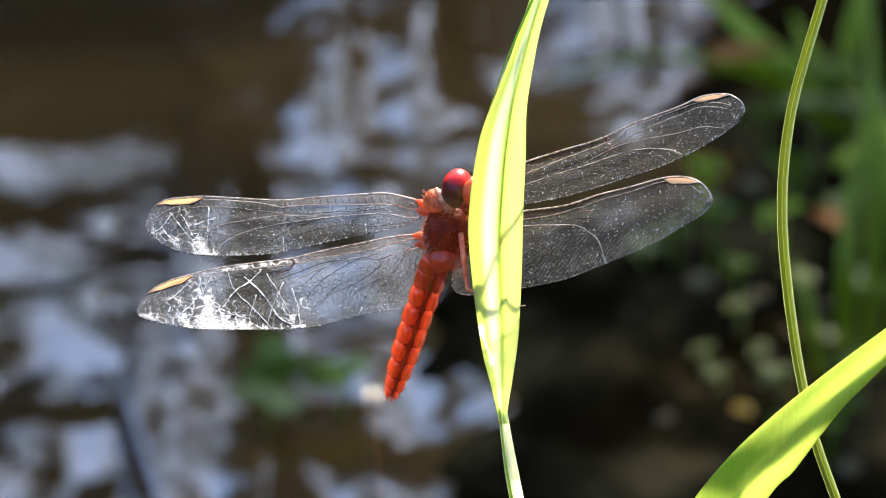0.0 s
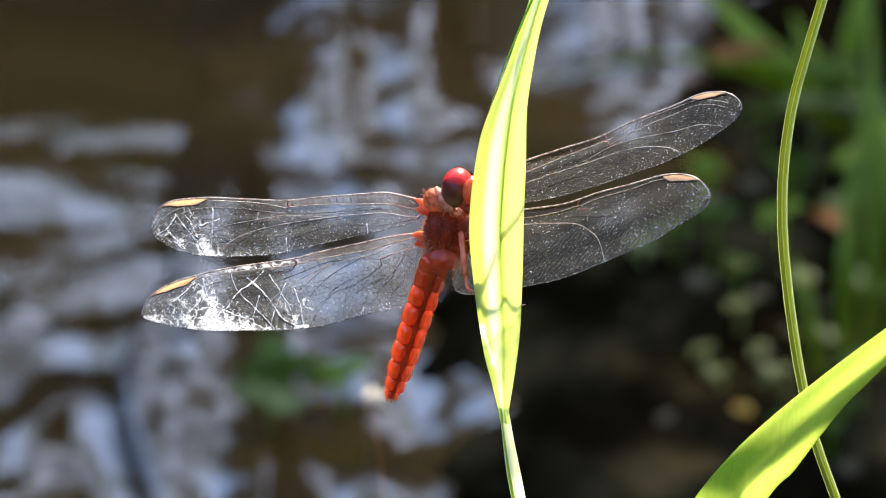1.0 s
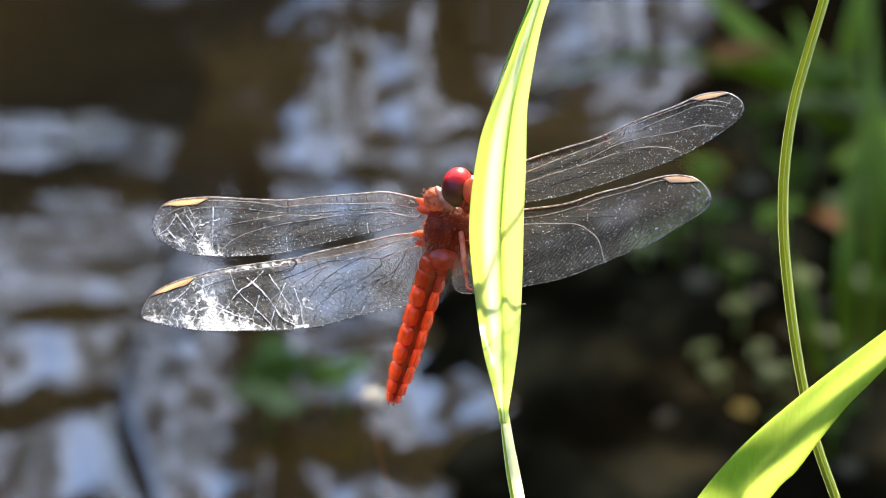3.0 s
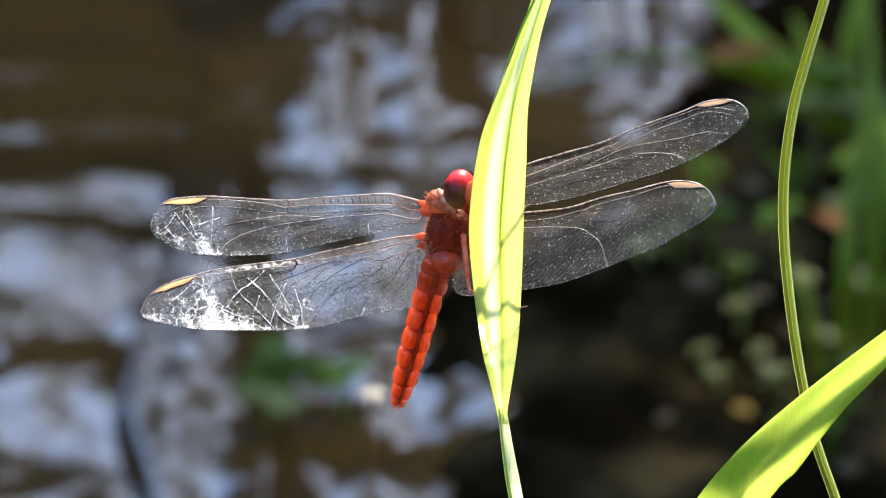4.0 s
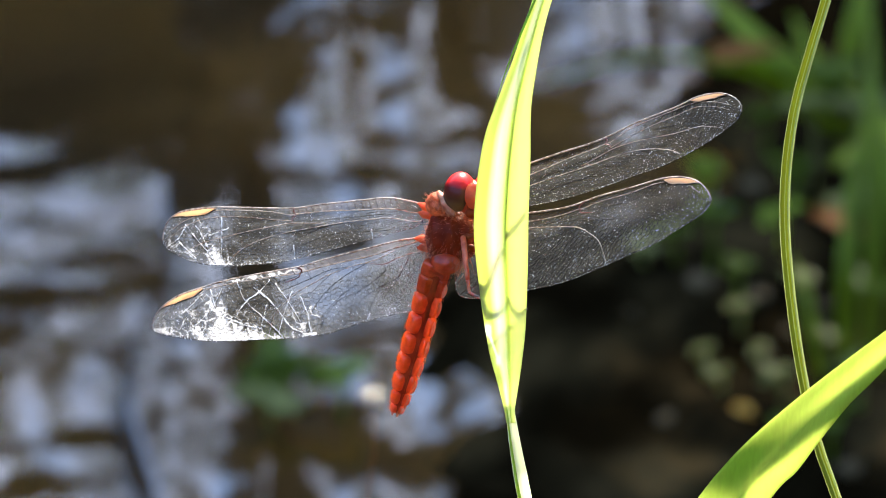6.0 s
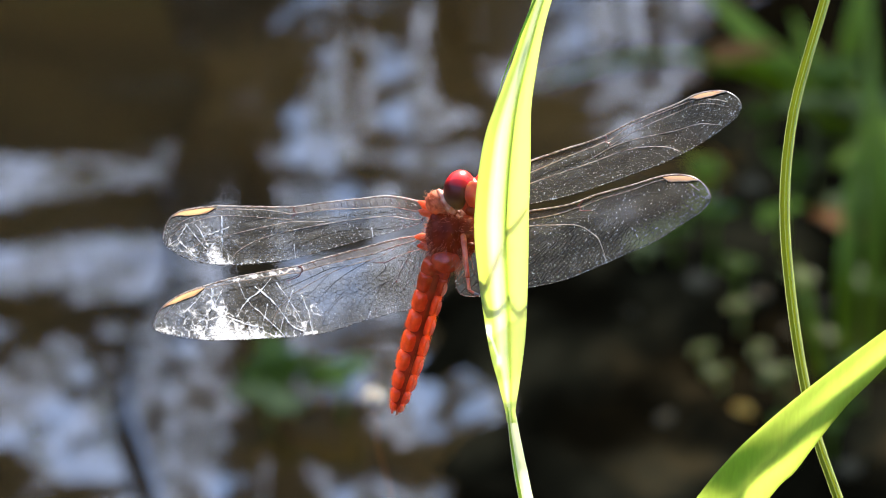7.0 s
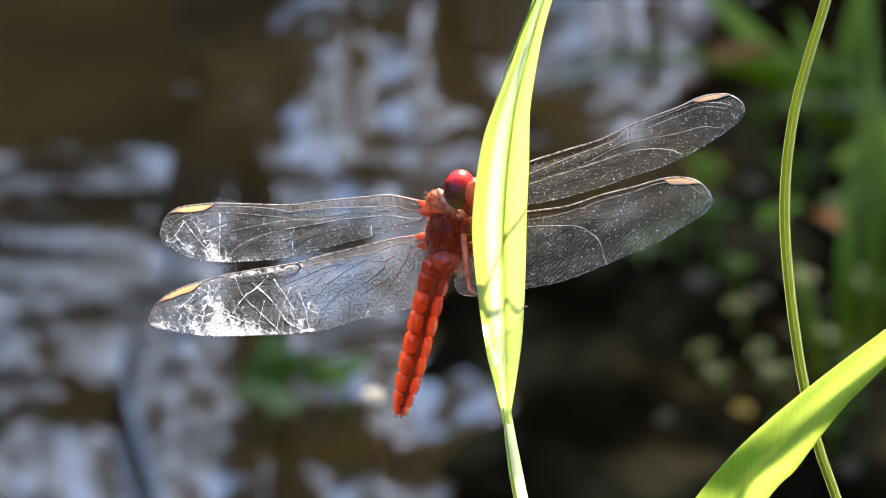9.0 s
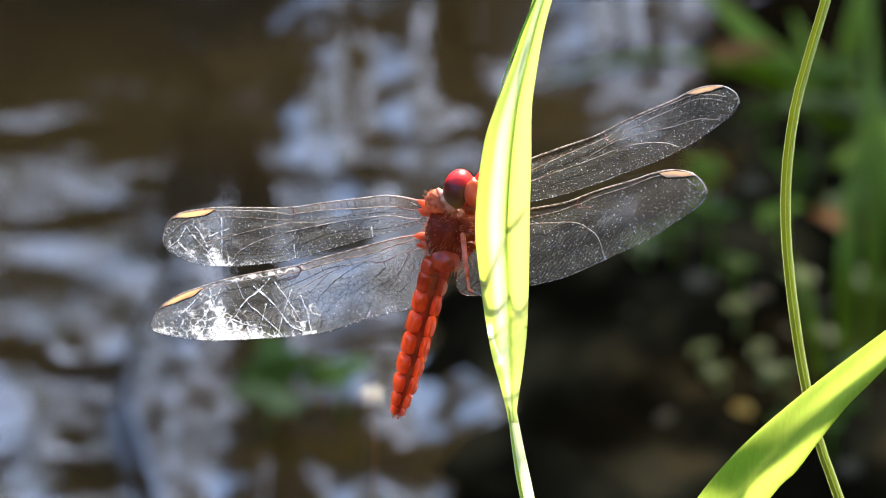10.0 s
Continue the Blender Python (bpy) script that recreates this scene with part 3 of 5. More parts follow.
# ---------------------------------------------------------------- the grass that stands near
def near_grass():
    leaf = thing("grass_leaf", STAGE, "sunlit lime green grass leaf with a pale midrib", "leaf", "near grass")
    left = [(10.12, 29.33), (9.33, 26.89), (7.38, 21.10), (5.85, 17.13), (4.21, 12.86), (3.41, 9.21), (2.87, 4.94), (2.74, 1.28), (3.17, -3.60),
            (3.72, -7.87), (4.33, -11.52), (5.12, -14.57), (5.82, -17.50), (6.03, -18.84)]
    right = [(12.44, 29.33), (11.46, 26.89), (10.43, 23.23), (9.51, 18.35), (9.02, 14.69), (8.90, 9.21), (8.66, 3.72), (8.54, -1.16), (8.35, -6.04),
             (8.11, -9.69), (7.62, -13.35), (7.07, -16.71), (6.95, -17.93), (7.05, -18.84)]
    edge = lambda e, d: [(x, d, z) for x, z in e]
    crease = lambda u, t: 0.07 * math.sin(6.28 * t + 3 * u) * (1 - u) + 0.05 * math.exp(-((t - 0.59) / 0.05) ** 2) + 0.04 * math.sin(9 * t + 5 * u)
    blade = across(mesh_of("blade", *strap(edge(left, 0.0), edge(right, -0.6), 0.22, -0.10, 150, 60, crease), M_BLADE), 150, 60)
    # two white glints and the line between them, painted into the leaf's colour
    spots = blade.attributes.new("painted_glint", "FLOAT", "POINT")
    glint_mask = lambda x, z: max(math.exp(-((x - 4.15) / 0.36) ** 4 - ((z + 8.8) / 0.62) ** 4), math.exp(-((x - 5.25) / 0.28) ** 4 - ((z + 12.0) / 0.60) ** 4),
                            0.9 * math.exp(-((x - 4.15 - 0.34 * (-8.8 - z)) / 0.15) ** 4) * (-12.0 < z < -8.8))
    spots.data.foreach_set("value", [glint_mask(v.co.x / MM, v.co.z / MM) for v in blade.vertices])
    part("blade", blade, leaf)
    rib = [(10.70, -0.20, 28.10), (9.51, -0.30, 23.80), (8.29, -0.42, 20.40), (7.58, -0.48, 17.00), (7.07, -0.52, 12.70), (6.58, -0.54, 9.60), (6.34, -0.54, 6.60), (6.04, -0.52, 1.50), (5.95, -0.50, -1.50)]
    part("midrib", mesh_of("midrib", *tube(rib, [0.10, 0.13, 0.15, 0.15, 0.14, 0.13, 0.11, 0.07, 0.03], 6, 60), M_MIDRIB), leaf, "darker green midrib")
    side = [(10.10, -0.20, 28.00), (8.90, -0.25, 25.24), (7.87, -0.28, 22.80), (6.77, -0.30, 20.18), (5.75, -0.26, 17.40), (4.90, -0.20, 14.70)]
    part("vein", mesh_of("vein", *tube(side, [0.13, 0.14, 0.12, 0.09, 0.05, 0.02], 6, 40), M_MIDRIB), leaf, "dark green side vein near the leaf's tip")
    lower = [(6.40, -0.10, -17.13), (6.95, 0.00, -21.28), (7.93, 0.00, -26.89), (10.16, 4.00, -37.27), (13.34, 14.00, -56.13)]
    part("stalk", mesh_of("stalk", *ribbon(lower, 1.75, 0.16, 0.35, 60, 8, (1.0, 0.12, 0.0), taper=lambda t: float(np.interp(t, [0, 0.04, 0.17, 1.0], [0.50, 0.62, 0.88, 0.95]))), M_STALK), leaf, "pale stalk of the leaf")
    part("stalk_edge", mesh_of("stalk_edge", *tube([(x - 0.32 - 0.22 * min(1.0, k / 2), y - 0.30, z) for k, (x, y, z) in enumerate(lower)], [0.06, 0.13, 0.18, 0.20, 0.22], 8, 50), M_BROAD), leaf, "green edge of the stalk")
    part("stem", mesh_of("stem", *tube([(9.54, 3.20, -34.79), (13.34, 14.00, -56.13), (17.44, 40.00, -95.36), (19.0, 88, -180), (22.0, 150, -310), (23.0, 222, -470)],
                                       [0.7, 0.9, 1.1, 1.2, 1.3, 1.5], 10, 60), M_STEM), leaf)
    part("tip", mesh_of("tip", *ribbon([(11.15, -0.30, 28.71), (12.55, -0.50, 32.36), (15.61, 0.00, 38.47), (20.56, 4.00, 42.90)], 2.4, 0.2), M_BLADE), leaf)

    stem = thing("grass", STAGE, "thin pale green grooved grass shoot, gently bowed", "grass", "near grass")
    way = [(43.49, 36.51), (40.76, 26.79), (39.12, 21.32), (37.48, 15.25), (36.57, 8.57), (36.45, 2.49), (36.93, -3.58), (37.72, -9.66), (38.57, -14.52), (39.97, -20.59), (42.16, -26.79), (45.66, -37.03)]
    way = [(1.022 * x, 20.0, 1.022 * z) for x, z in way] + [(51.2, 30.0, -57.5), (57.0, 52.0, -97.0), (60.0, 95, -180), (66.0, 150, -310), (70.0, 224, -475)]
    part("stalk", mesh_of("stalk", *ribbon(way, 0.98, 0.16, 0.55, 220, 8, (1.0, 0.1, 0.0), True), M_SHOOT), stem)
    for side, w in ((-0.46, 0.08), (0.46, 0.16), (0.02, 0.04)):
        rib = [(x + side, y - 0.05 - 0.15 * (abs(side) < 0.1), z) for x, y, z in way]
        part("rib", mesh_of("rib", *tube(rib, w, 6, 220), M_RIB), stem, "pale rib along the shoot")

    broad = thing("grass_leaf", STAGE, "broad sunlit green grass leaf slanting upward", "leaf", "near grass")
    left = [(13.17, -49.32), (19.27, -37.74), (26.89, -26.89), (30.24, -22.80), (33.29, -19.75), (37.56, -16.10), (41.83, -12.74), (47.80, -8.29), (55.85, -2.38), (64.99, 3.72)]
    right = [(16.83, -51.15), (25.36, -40.18), (34.81, -26.89), (37.56, -24.02), (40.00, -20.79), (43.04, -17.01), (45.48, -14.57), (47.80, -12.25), (55.24, -5.43), (65.18, 3.35)]
    part("blade", mesh_of("blade", *strap(edge(left, -6.0), edge(right, -5.0), 0.3, -0.10, 90, 18, lambda u, t: 0.05 * math.sin(7 * t + 4 * u)), M_BROAD), broad)
    part("stalk", mesh_of("stalk", *tube([(14.92, -5.70, -49.98), (10.73, 0.00, -61.52), (6.01, 30.00, -91.39), (4.0, 80, -170), (2.0, 150, -310), (1.0, 222, -472)], [1.2, 1.2, 1.3, 1.4, 1.5, 1.7], 10, 40), M_STEM), broad)
    # unseen blade, added to cast the shadow band on the broad leaf
    shade = thing("grass_leaf", STAGE, "unseen green grass leaf arching above the others to shade the broad leaf", "leaf", "near grass")
    arch = [(92.0, 224, -474), (90.0, 120, -250), (86.0, 40, -60), (84.0, 24, 40), (72.0, 25.4, 63.9), (62.0, 25.4, 57.5), (53.0, 25.4, 52.8), (43.5, 25.4, 48.2), (35.0, 25.4, 44.3), (26.0, 25.4, 40.0)]
    part("blade", mesh_of("blade", *ribbon(arch, 3.1, 0.4, 0.2, 240, 6, (1.0, 0.25, 0.0), taper=lambda t: float(np.interp(t, [0.915, 0.935, 0.97, 1.0], [1.0, 0.95, 0.5, 0.1]))), M_WEED), shade)
    return leaf, stem, broad


grass_leaf, grass_stem, broad_leaf = near_grass()

# ---------------------------------------------------------------- the dragonfly
def cuticle(name, dark, light, rough=0.32, through=(0.9, 0.12, 0.02), sss=0.5, scale=500.0, thin=0.3, shine=0.3):
    k = Mat(name, light, rough)
    k.colour(k.mix(k.ramp(k.noise(scale, 5.0), (0.35, (0, 0, 0)), (0.68, (1, 1, 1))), dark, light))
    k.b.inputs["Subsurface Weight"].default_value = sss
    k.b.inputs["Subsurface Radius"].default_value = (1.0, 0.22, 0.08)
    k.b.inputs["Subsurface Scale"].default_value = 0.0009
    k.b.inputs["Specular IOR Level"].default_value = shine
    k.bump(k.noise(3500.0, 3.0), 0.25, 0.0001)
    k.glow_through(through, thin)
    return k.m


def eye_material():
    k = Mat("compound_eye", (0.3, 0.02, 0.02), 0.34)
    c = k.node("ShaderNodeTexCoord")
    s = k.node("ShaderNodeSeparateXYZ")
    k.link(c.outputs["Generated"], s.inputs[0])
    k.colour(k.ramp(s.outputs[2], (0.0, (0.16, 0.09, 0.03)), (0.28, (0.07, 0.022, 0.010)), (0.55, (0.11, 0.008, 0.006)), (0.66, (0.55, 0.010, 0.010)), (1.0, (0.85, 0.03, 0.02))))
    k.b.inputs["Coat Weight"].default_value = 0.05
    k.b.inputs["Specular IOR Level"].default_value = 0.22
    k.bump(k.noise(9000.0, 1.0), 0.15, 0.00005)
    return k.m


M_THORAX = cuticle("thorax_cuticle", (0.018, 0.006, 0.003), (0.110, 0.030, 0.011), 0.45, (0.8, 0.20, 0.06), 0.10, 500.0, 0.21, 0.10)
M_RED = cuticle("abdomen_cuticle", (0.30, 0.008, 0.004), (0.85, 0.125, 0.045), 0.22, (1.0, 0.33, 0.10), 0.25, 1500.0, 0.60, 0.6)
red = M_RED.node_tree.nodes["Principled BSDF"]
red.inputs["Coat Weight"].default_value, red.inputs["Coat Roughness"].default_value = 0.9, 0.2
M_ORANGE = cuticle("orange_joint", (0.45, 0.05, 0.02), (0.75, 0.16, 0.05), 0.35, (1.0, 0.35, 0.1), 0.5, 900.0)
M_STERNUM = cuticle("sternum_cuticle", (0.14, 0.025, 0.008), (0.40, 0.085, 0.025), 0.35, (0.7, 0.14, 0.04), 0.2, 900.0, 0.4, 0.1)
M_UNDER = cuticle("underside_cuticle", (0.07, 0.016, 0.006), (0.30, 0.085, 0.026), 0.5, (0.6, 0.2, 0.05), 0.2, 900.0, 0.3, 0.12)
M_BELLY = cuticle("belly_cuticle", (0.24, 0.045, 0.013), (0.52, 0.13, 0.035), 0.4, (0.9, 0.22, 0.06), 0.2, 900.0, 0.45, 0.1)
M_LEG = cuticle("leg_cuticle", (0.45, 0.08, 0.04), (0.75, 0.26, 0.14), 0.35, (0.9, 0.3, 0.12), 0.4, 1200.0)
M_EYE = eye_material()
M_CLAW = cuticle("claw", (0.10, 0.06, 0.05), (0.35, 0.28, 0.24), 0.3, (0.3, 0.2, 0.15), 0.1, 2000.0)
M_COLLAR = cuticle("collar_skin", (0.48, 0.12, 0.055), (0.86, 0.44, 0.29), 0.45, (0.98, 0.6, 0.42), 0.3, 1500.0)
M_SUNLIT_RIM = cuticle("sunlit_rim_cuticle", (0.70, 0.11, 0.045), (0.92, 0.38, 0.22), 0.3, (1.0, 0.46, 0.24), 0.4, 1500.0, 0.5, 0.4)
M_LOBE = cuticle("lobe_cuticle", (0.18, 0.035, 0.014), (0.66, 0.26, 0.14), 0.5, (0.98, 0.44, 0.24), 0.2, 1900.0, 0.28, 0.06)
M_HAIR = Mat("pale_hair", (0.62, 0.24, 0.11), 0.5)
M_HAIR.glow_through((0.9, 0.4, 0.2), 0.4)
M_HAIR = M_HAIR.m


def membrane_material(name, film):
    """Clear wing skin under a thin film of dust; film: how much dust."""
    k = Mat(name, (0.55, 0.56, 0.58), 0.38)
    k.bump(k.noise(1500.0, 4.0), 0.5, 0.00008)
    k.glow_through((0.8, 0.82, 0.85), 0.5)
    haze = k.mix(0.5, k.ramp(k.noise(450.0, 6.0), (0.3, (1 - 0.025 * film,) * 3), (0.56, (1 - 0.065 * film,) * 3), (0.70, (1 - 0.14 * film,) * 3)),
                 k.ramp(k.noise(7500.0, 2.0), (0.50, (1 - 0.02 * film,) * 3), (0.62, (1 - 0.08 * film,) * 3), (0.72, (0.50,) * 3)))
    k.clear(haze, (0.93, 0.93, 0.93))
    return k.m


def vein_material(name, far, near, beads, glow=0.12):
    """Veins: reddish by the wing's root, browner and paler outwards."""
    k = Mat(name, far, 0.3 if glow else 0.75)
    k.b.inputs["Specular IOR Level"].default_value = 0.5 if glow else 0.1
    c = k.node("ShaderNodeTexCoord")
    s = k.node("ShaderNodeSeparateXYZ")
    k.link(c.outputs["Object"], s.inputs[0])
    scaled = k.node("ShaderNodeMath")
    scaled.operation = "MULTIPLY"
    k.link(s.outputs[0], scaled.inputs[0])
    scaled.inputs[1].default_value = 1 / 0.032
    body = k.ramp(scaled.outputs[0], (0.0, near), (0.05, near), (0.17, far))
    k.colour(k.mix(k.ramp(k.noise(3000.0, 3.0), (0.38, (0, 0, 0)), (0.54, (1, 1, 1))), body, beads))
    if glow:
        k.glow_through((0.5, 0.35, 0.22), glow)
    return k.m


def residue_material():
    k = Mat("dried_residue", (0.74, 0.74, 0.75), 0.6)
    k.glow_through((0.78, 0.78, 0.80), 0.5)
    a = k.node("ShaderNodeAttribute")
    a.attribute_name = "film"
    # a torn web: wavy cell edges added to patchy film
    warp = k.node("ShaderNodeTexNoise", Scale=900.0, Detail=3.0)
    k.link(k.coords(), warp.inputs["Vector"])
    shift = k.node("ShaderNodeVectorMath")
    shift.operation = "MULTIPLY_ADD"
    k.link(warp.outputs["Color"], shift.inputs[0])
    shift.inputs[1].default_value = (0.0016,) * 3
    k.link(k.coords(), shift.inputs[2])
    web = k.node("ShaderNodeTexVoronoi", Scale=850.0)
    web.feature = "DISTANCE_TO_EDGE"
    k.link(shift.outputs[0], web.inputs["Vector"])
    lines = k.ramp(web.outputs["Distance"], (0.0, (0.30,) * 3), (0.05, (0.20,) * 3), (0.16, (0.0,) * 3))
    sums = []
    for one, two in ((k.noise(1000.0, 7.0), 0.66), (lines, 1.0)):
        add = k.node("ShaderNodeMath")
        add.operation = "MULTIPLY_ADD"
        k.link(one, add.inputs[0])
        add.inputs[1].default_value = two
        k.link(sums[-1].outputs[0] if sums else a.outputs["Fac"], add.inputs[2])
        sums.append(add)
    k.clear(k.ramp(sums[-1].outputs[0], (0.0, (1,) * 3), (0.62, (1,) * 3), (0.72, (0.84,) * 3), (0.84, (0.48,) * 3), (0.98, (0.12,) * 3)))
    return k.m


M_WING, M_CLEAR = membrane_material("dusty_membrane", 1.0), membrane_material("clear_membrane", 0.62)
M_AMBERED = Mat("ambered_membrane", (0.34, 0.20, 0.13), 0.4)
M_AMBERED.glow_through((0.5, 0.3, 0.2), 0.4)
M_AMBERED.clear(0.975, (0.88, 0.82, 0.77))
M_AMBERED = M_AMBERED.m
M_VEIN = vein_material("main_vein", (0.10, 0.055, 0.038), (0.62, 0.10, 0.04), (0.66, 0.55, 0.45), 0.22)
M_CROSS = vein_material("cross_vein", (0.012, 0.009, 0.007), (0.14, 0.02, 0.012), (0.03, 0.024, 0.02), 0.0)
M_NODE = Mat("nodus_brown", (0.16, 0.030, 0.018), 0.4).m
M_WEB = residue_material()
M_SPOT = Mat("wing_spot", (0.86, 0.60, 0.36), 0.5)
M_SPOT.glow_through((1.0, 0.74, 0.48), 0.55)
M_SPOT = M_SPOT.m
M_DUST = Mat("pale_dust", (0.70, 0.70, 0.68), 0.7)
M_DUST.glow_through((0.7, 0.7, 0.68), 0.5)
M_DUST = M_DUST.m

M_THREAD = Mat("dried_thread", (0.8, 0.8, 0.8), 0.7)
M_THREAD.glow_through((0.85, 0.85, 0.87), 0.5)
M_THREAD = M_THREAD.m

DRAGONFLY = STAGE @ Matrix.Translation(Vector((0.18, 9.00, 3.01)) * MM)
dragonfly = thing("dragonfly", DRAGONFLY, "red dragonfly with clear wings clinging to a grass leaf", "dragonfly")


def swing(base, angle, lift):
    """The pose of a limb in the dragonfly's space: root (x, y, z in mm), turn in the body's plane and lift towards the viewer (degrees).
    Its x runs along the limb, its y to the limb's hind side."""
    a, l = radians(angle), radians(lift)
    out = Vector((math.cos(a), 0, math.sin(a)))
    x = out * math.cos(l) + Vector((0, -1, 0)) * math.sin(l)
    down = Vector((out.z, 0, -out.x)) * (1 if out.x > 0 else -1)
    z = x.cross(down)
    m = Matrix((x, down, z)).transposed().to_4x4()
    m.translation = Vector(base) * MM
    return m


class Limb:
    """Keeps the frame in which a limb's flat outline is laid out."""

    def __init__(self, base, tip, lift, depth=0.0):
        self.base = (base[0], depth, base[1])
        d = np.array(tip) - np.array(base)
        self.long = np.linalg.norm(d)
        self.angle, self.lift = math.degrees(math.atan2(d[1], d[0])), lift
        self.u = d / self.long
        self.v = np.array((self.u[1], -self.u[0])) * (1 if self.u[0] > 0 else -1)

    def flat(self, p):
        """A point seen at p, laid into the limb's own plane."""
        q = np.array(p, float) - np.array((self.base[0], self.base[2]))
        a, b = q.dot(self.u), q.dot(self.v)
        l = radians(self.lift)
        a = a / (math.cos(l) + a * math.sin(l) / 1104.0)
        return np.array((a, b * (1 - a * math.sin(l) / 1104.0)))

    def stand(self):
        return swing(self.base, self.angle, self.lift)


# main veins: tone, half width, then (along, across) from root to tip; the first is the strong vein behind the front rim
FORE_VEINS = [
    ("pale", .075, [(0.015, 0.80), (0.06, 0.52), (0.13, 0.34), (0.235, 0.25), (0.355, 0.165), (0.47, 0.13), (0.485, 0.15), (0.535, 0.085), (0.595, 0.055), (0.76, 0.06), (0.865, 0.18), (0.925, 0.295)]),
    ("pale", .045, [(0.485, 0.255), (0.575, 0.205), (0.675, 0.165), (0.795, 0.185), (0.87, 0.29), (0.93, 0.445)]),
    ("pale", .075, [(0.035, 0.98), (0.145, 0.605), (0.245, 0.505), (0.35, 0.47), (0.5, 0.465), (0.615, 0.575), (0.695, 0.74), (0.74, 0.935)]),
    ("pale", .050, [(0.38, 0.415), (0.48, 0.305), (0.545, 0.325), (0.655, 0.42), (0.725, 0.495), (0.825, 0.615), (0.9, 0.86)]),
    ("dark", .034, [(0.14, 0.595), (0.155, 0.47), (0.255, 0.4), (0.38, 0.335), (0.485, 0.255)]),
    ("dark", .034, [(0.045, 0.985), (0.09, 0.92), (0.155, 0.905), (0.23, 0.825), (0.27, 0.74)]),
    ("dark", .034, [(0.24, 0.515), (0.27, 0.72), (0.27, 0.92)]),
    ("dark", .034, [(0.27, 0.74), (0.355, 0.685), (0.45, 0.735), (0.53, 0.825), (0.575, 0.95)]),
    ("dark", .030, [(0.35, 0.47), (0.445, 0.56), (0.55, 0.765), (0.61, 0.965)]),
    ("dark", .030, [(0.42, 0.465), (0.555, 0.495), (0.66, 0.74), (0.705, 0.955)]),
    ("dark", .030, [(0.655, 0.42), (0.75, 0.605), (0.815, 0.91)]),
    ("dark", .030, [(0.575, 0.205), (0.72, 0.33), (0.84, 0.52), (0.92, 0.835)]),
    ("red", .090, [(0.465, 0), (0.475, 0.07), (0.47, 0.14), (0.485, 0.205), (0.485, 0.275)]),
]
HIND_VEINS = [
    ("pale", .075, [(0.02, 0.34), (0.06, 0.22), (0.11, 0.15), (0.21, 0.115), (0.31, 0.10), (0.42, 0.085), (0.44, 0.10), (0.515, 0.075), (0.65, 0.07), (0.76, 0.055), (0.86, 0.10), (0.93, 0.26)]),
    ("pale", .065, [(0.03, 0.85), (0.08, 0.465), (0.135, 0.32), (0.17, 0.31)]),
    ("red", .055, [(0.135, 0.32), (0.18, 0.29), (0.215, 0.215)]),
    ("pale", .050, [(0.12, 0.19), (0.2, 0.19), (0.28, 0.195), (0.345, 0.22), (0.44, 0.295), (0.51, 0.4), (0.59, 0.63), (0.645, 0.96)]),
    ("dark", .040, [(0.18, 0.29), (0.19, 0.37), (0.205, 0.39), (0.26, 0.49), (0.32, 0.585), (0.36, 0.735), (0.39, 0.895)]),
    ("dark", .040, [(0.09, 0.46), (0.12, 0.49), (0.165, 0.53), (0.23, 0.555), (0.32, 0.69), (0.37, 0.86)]),
    ("dark", .034, [(0.28, 0.195), (0.335, 0.165), (0.385, 0.18), (0.455, 0.23), (0.535, 0.305), (0.655, 0.43), (0.765, 0.75), (0.8, 0.985)]),
    ("dark", .034, [(0.425, 0.08), (0.475, 0.145), (0.59, 0.175), (0.72, 0.19), (0.845, 0.39), (0.92, 0.77)]),
    ("dark", .034, [(0.225, 0.20), (0.32, 0.31), (0.415, 0.47), (0.49, 0.715), (0.545, 0.97)]),
    ("dark", .030, [(0.32, 0.585), (0.38, 0.605), (0.445, 0.755), (0.49, 0.94)]),
    ("dark", .030, [(0.35, 0.525), (0.425, 0.67), (0.5, 0.875)]),
    ("dark", .030, [(0.085, 0.61), (0.14, 0.695), (0.205, 0.735), (0.26, 0.92)]),
    ("dark", .030, [(0.075, 0.725), (0.125, 0.815), (0.165, 0.855), (0.21, 0.9)]),
    ("dark", .030, [(0.165, 0.53), (0.235, 0.665), (0.31, 0.935)]),
    ("dark", .030, [(0.23, 0.555), (0.285, 0.715), (0.345, 0.945)]),
    ("dark", .030, [(0.345, 0.22), (0.425, 0.36), (0.515, 0.57), (0.59, 0.965)]),
    ("red", .100, [(0.43, 0), (0.425, 0.05), (0.44, 0.105), (0.455, 0.15), (0.50, 0.185)]),
]


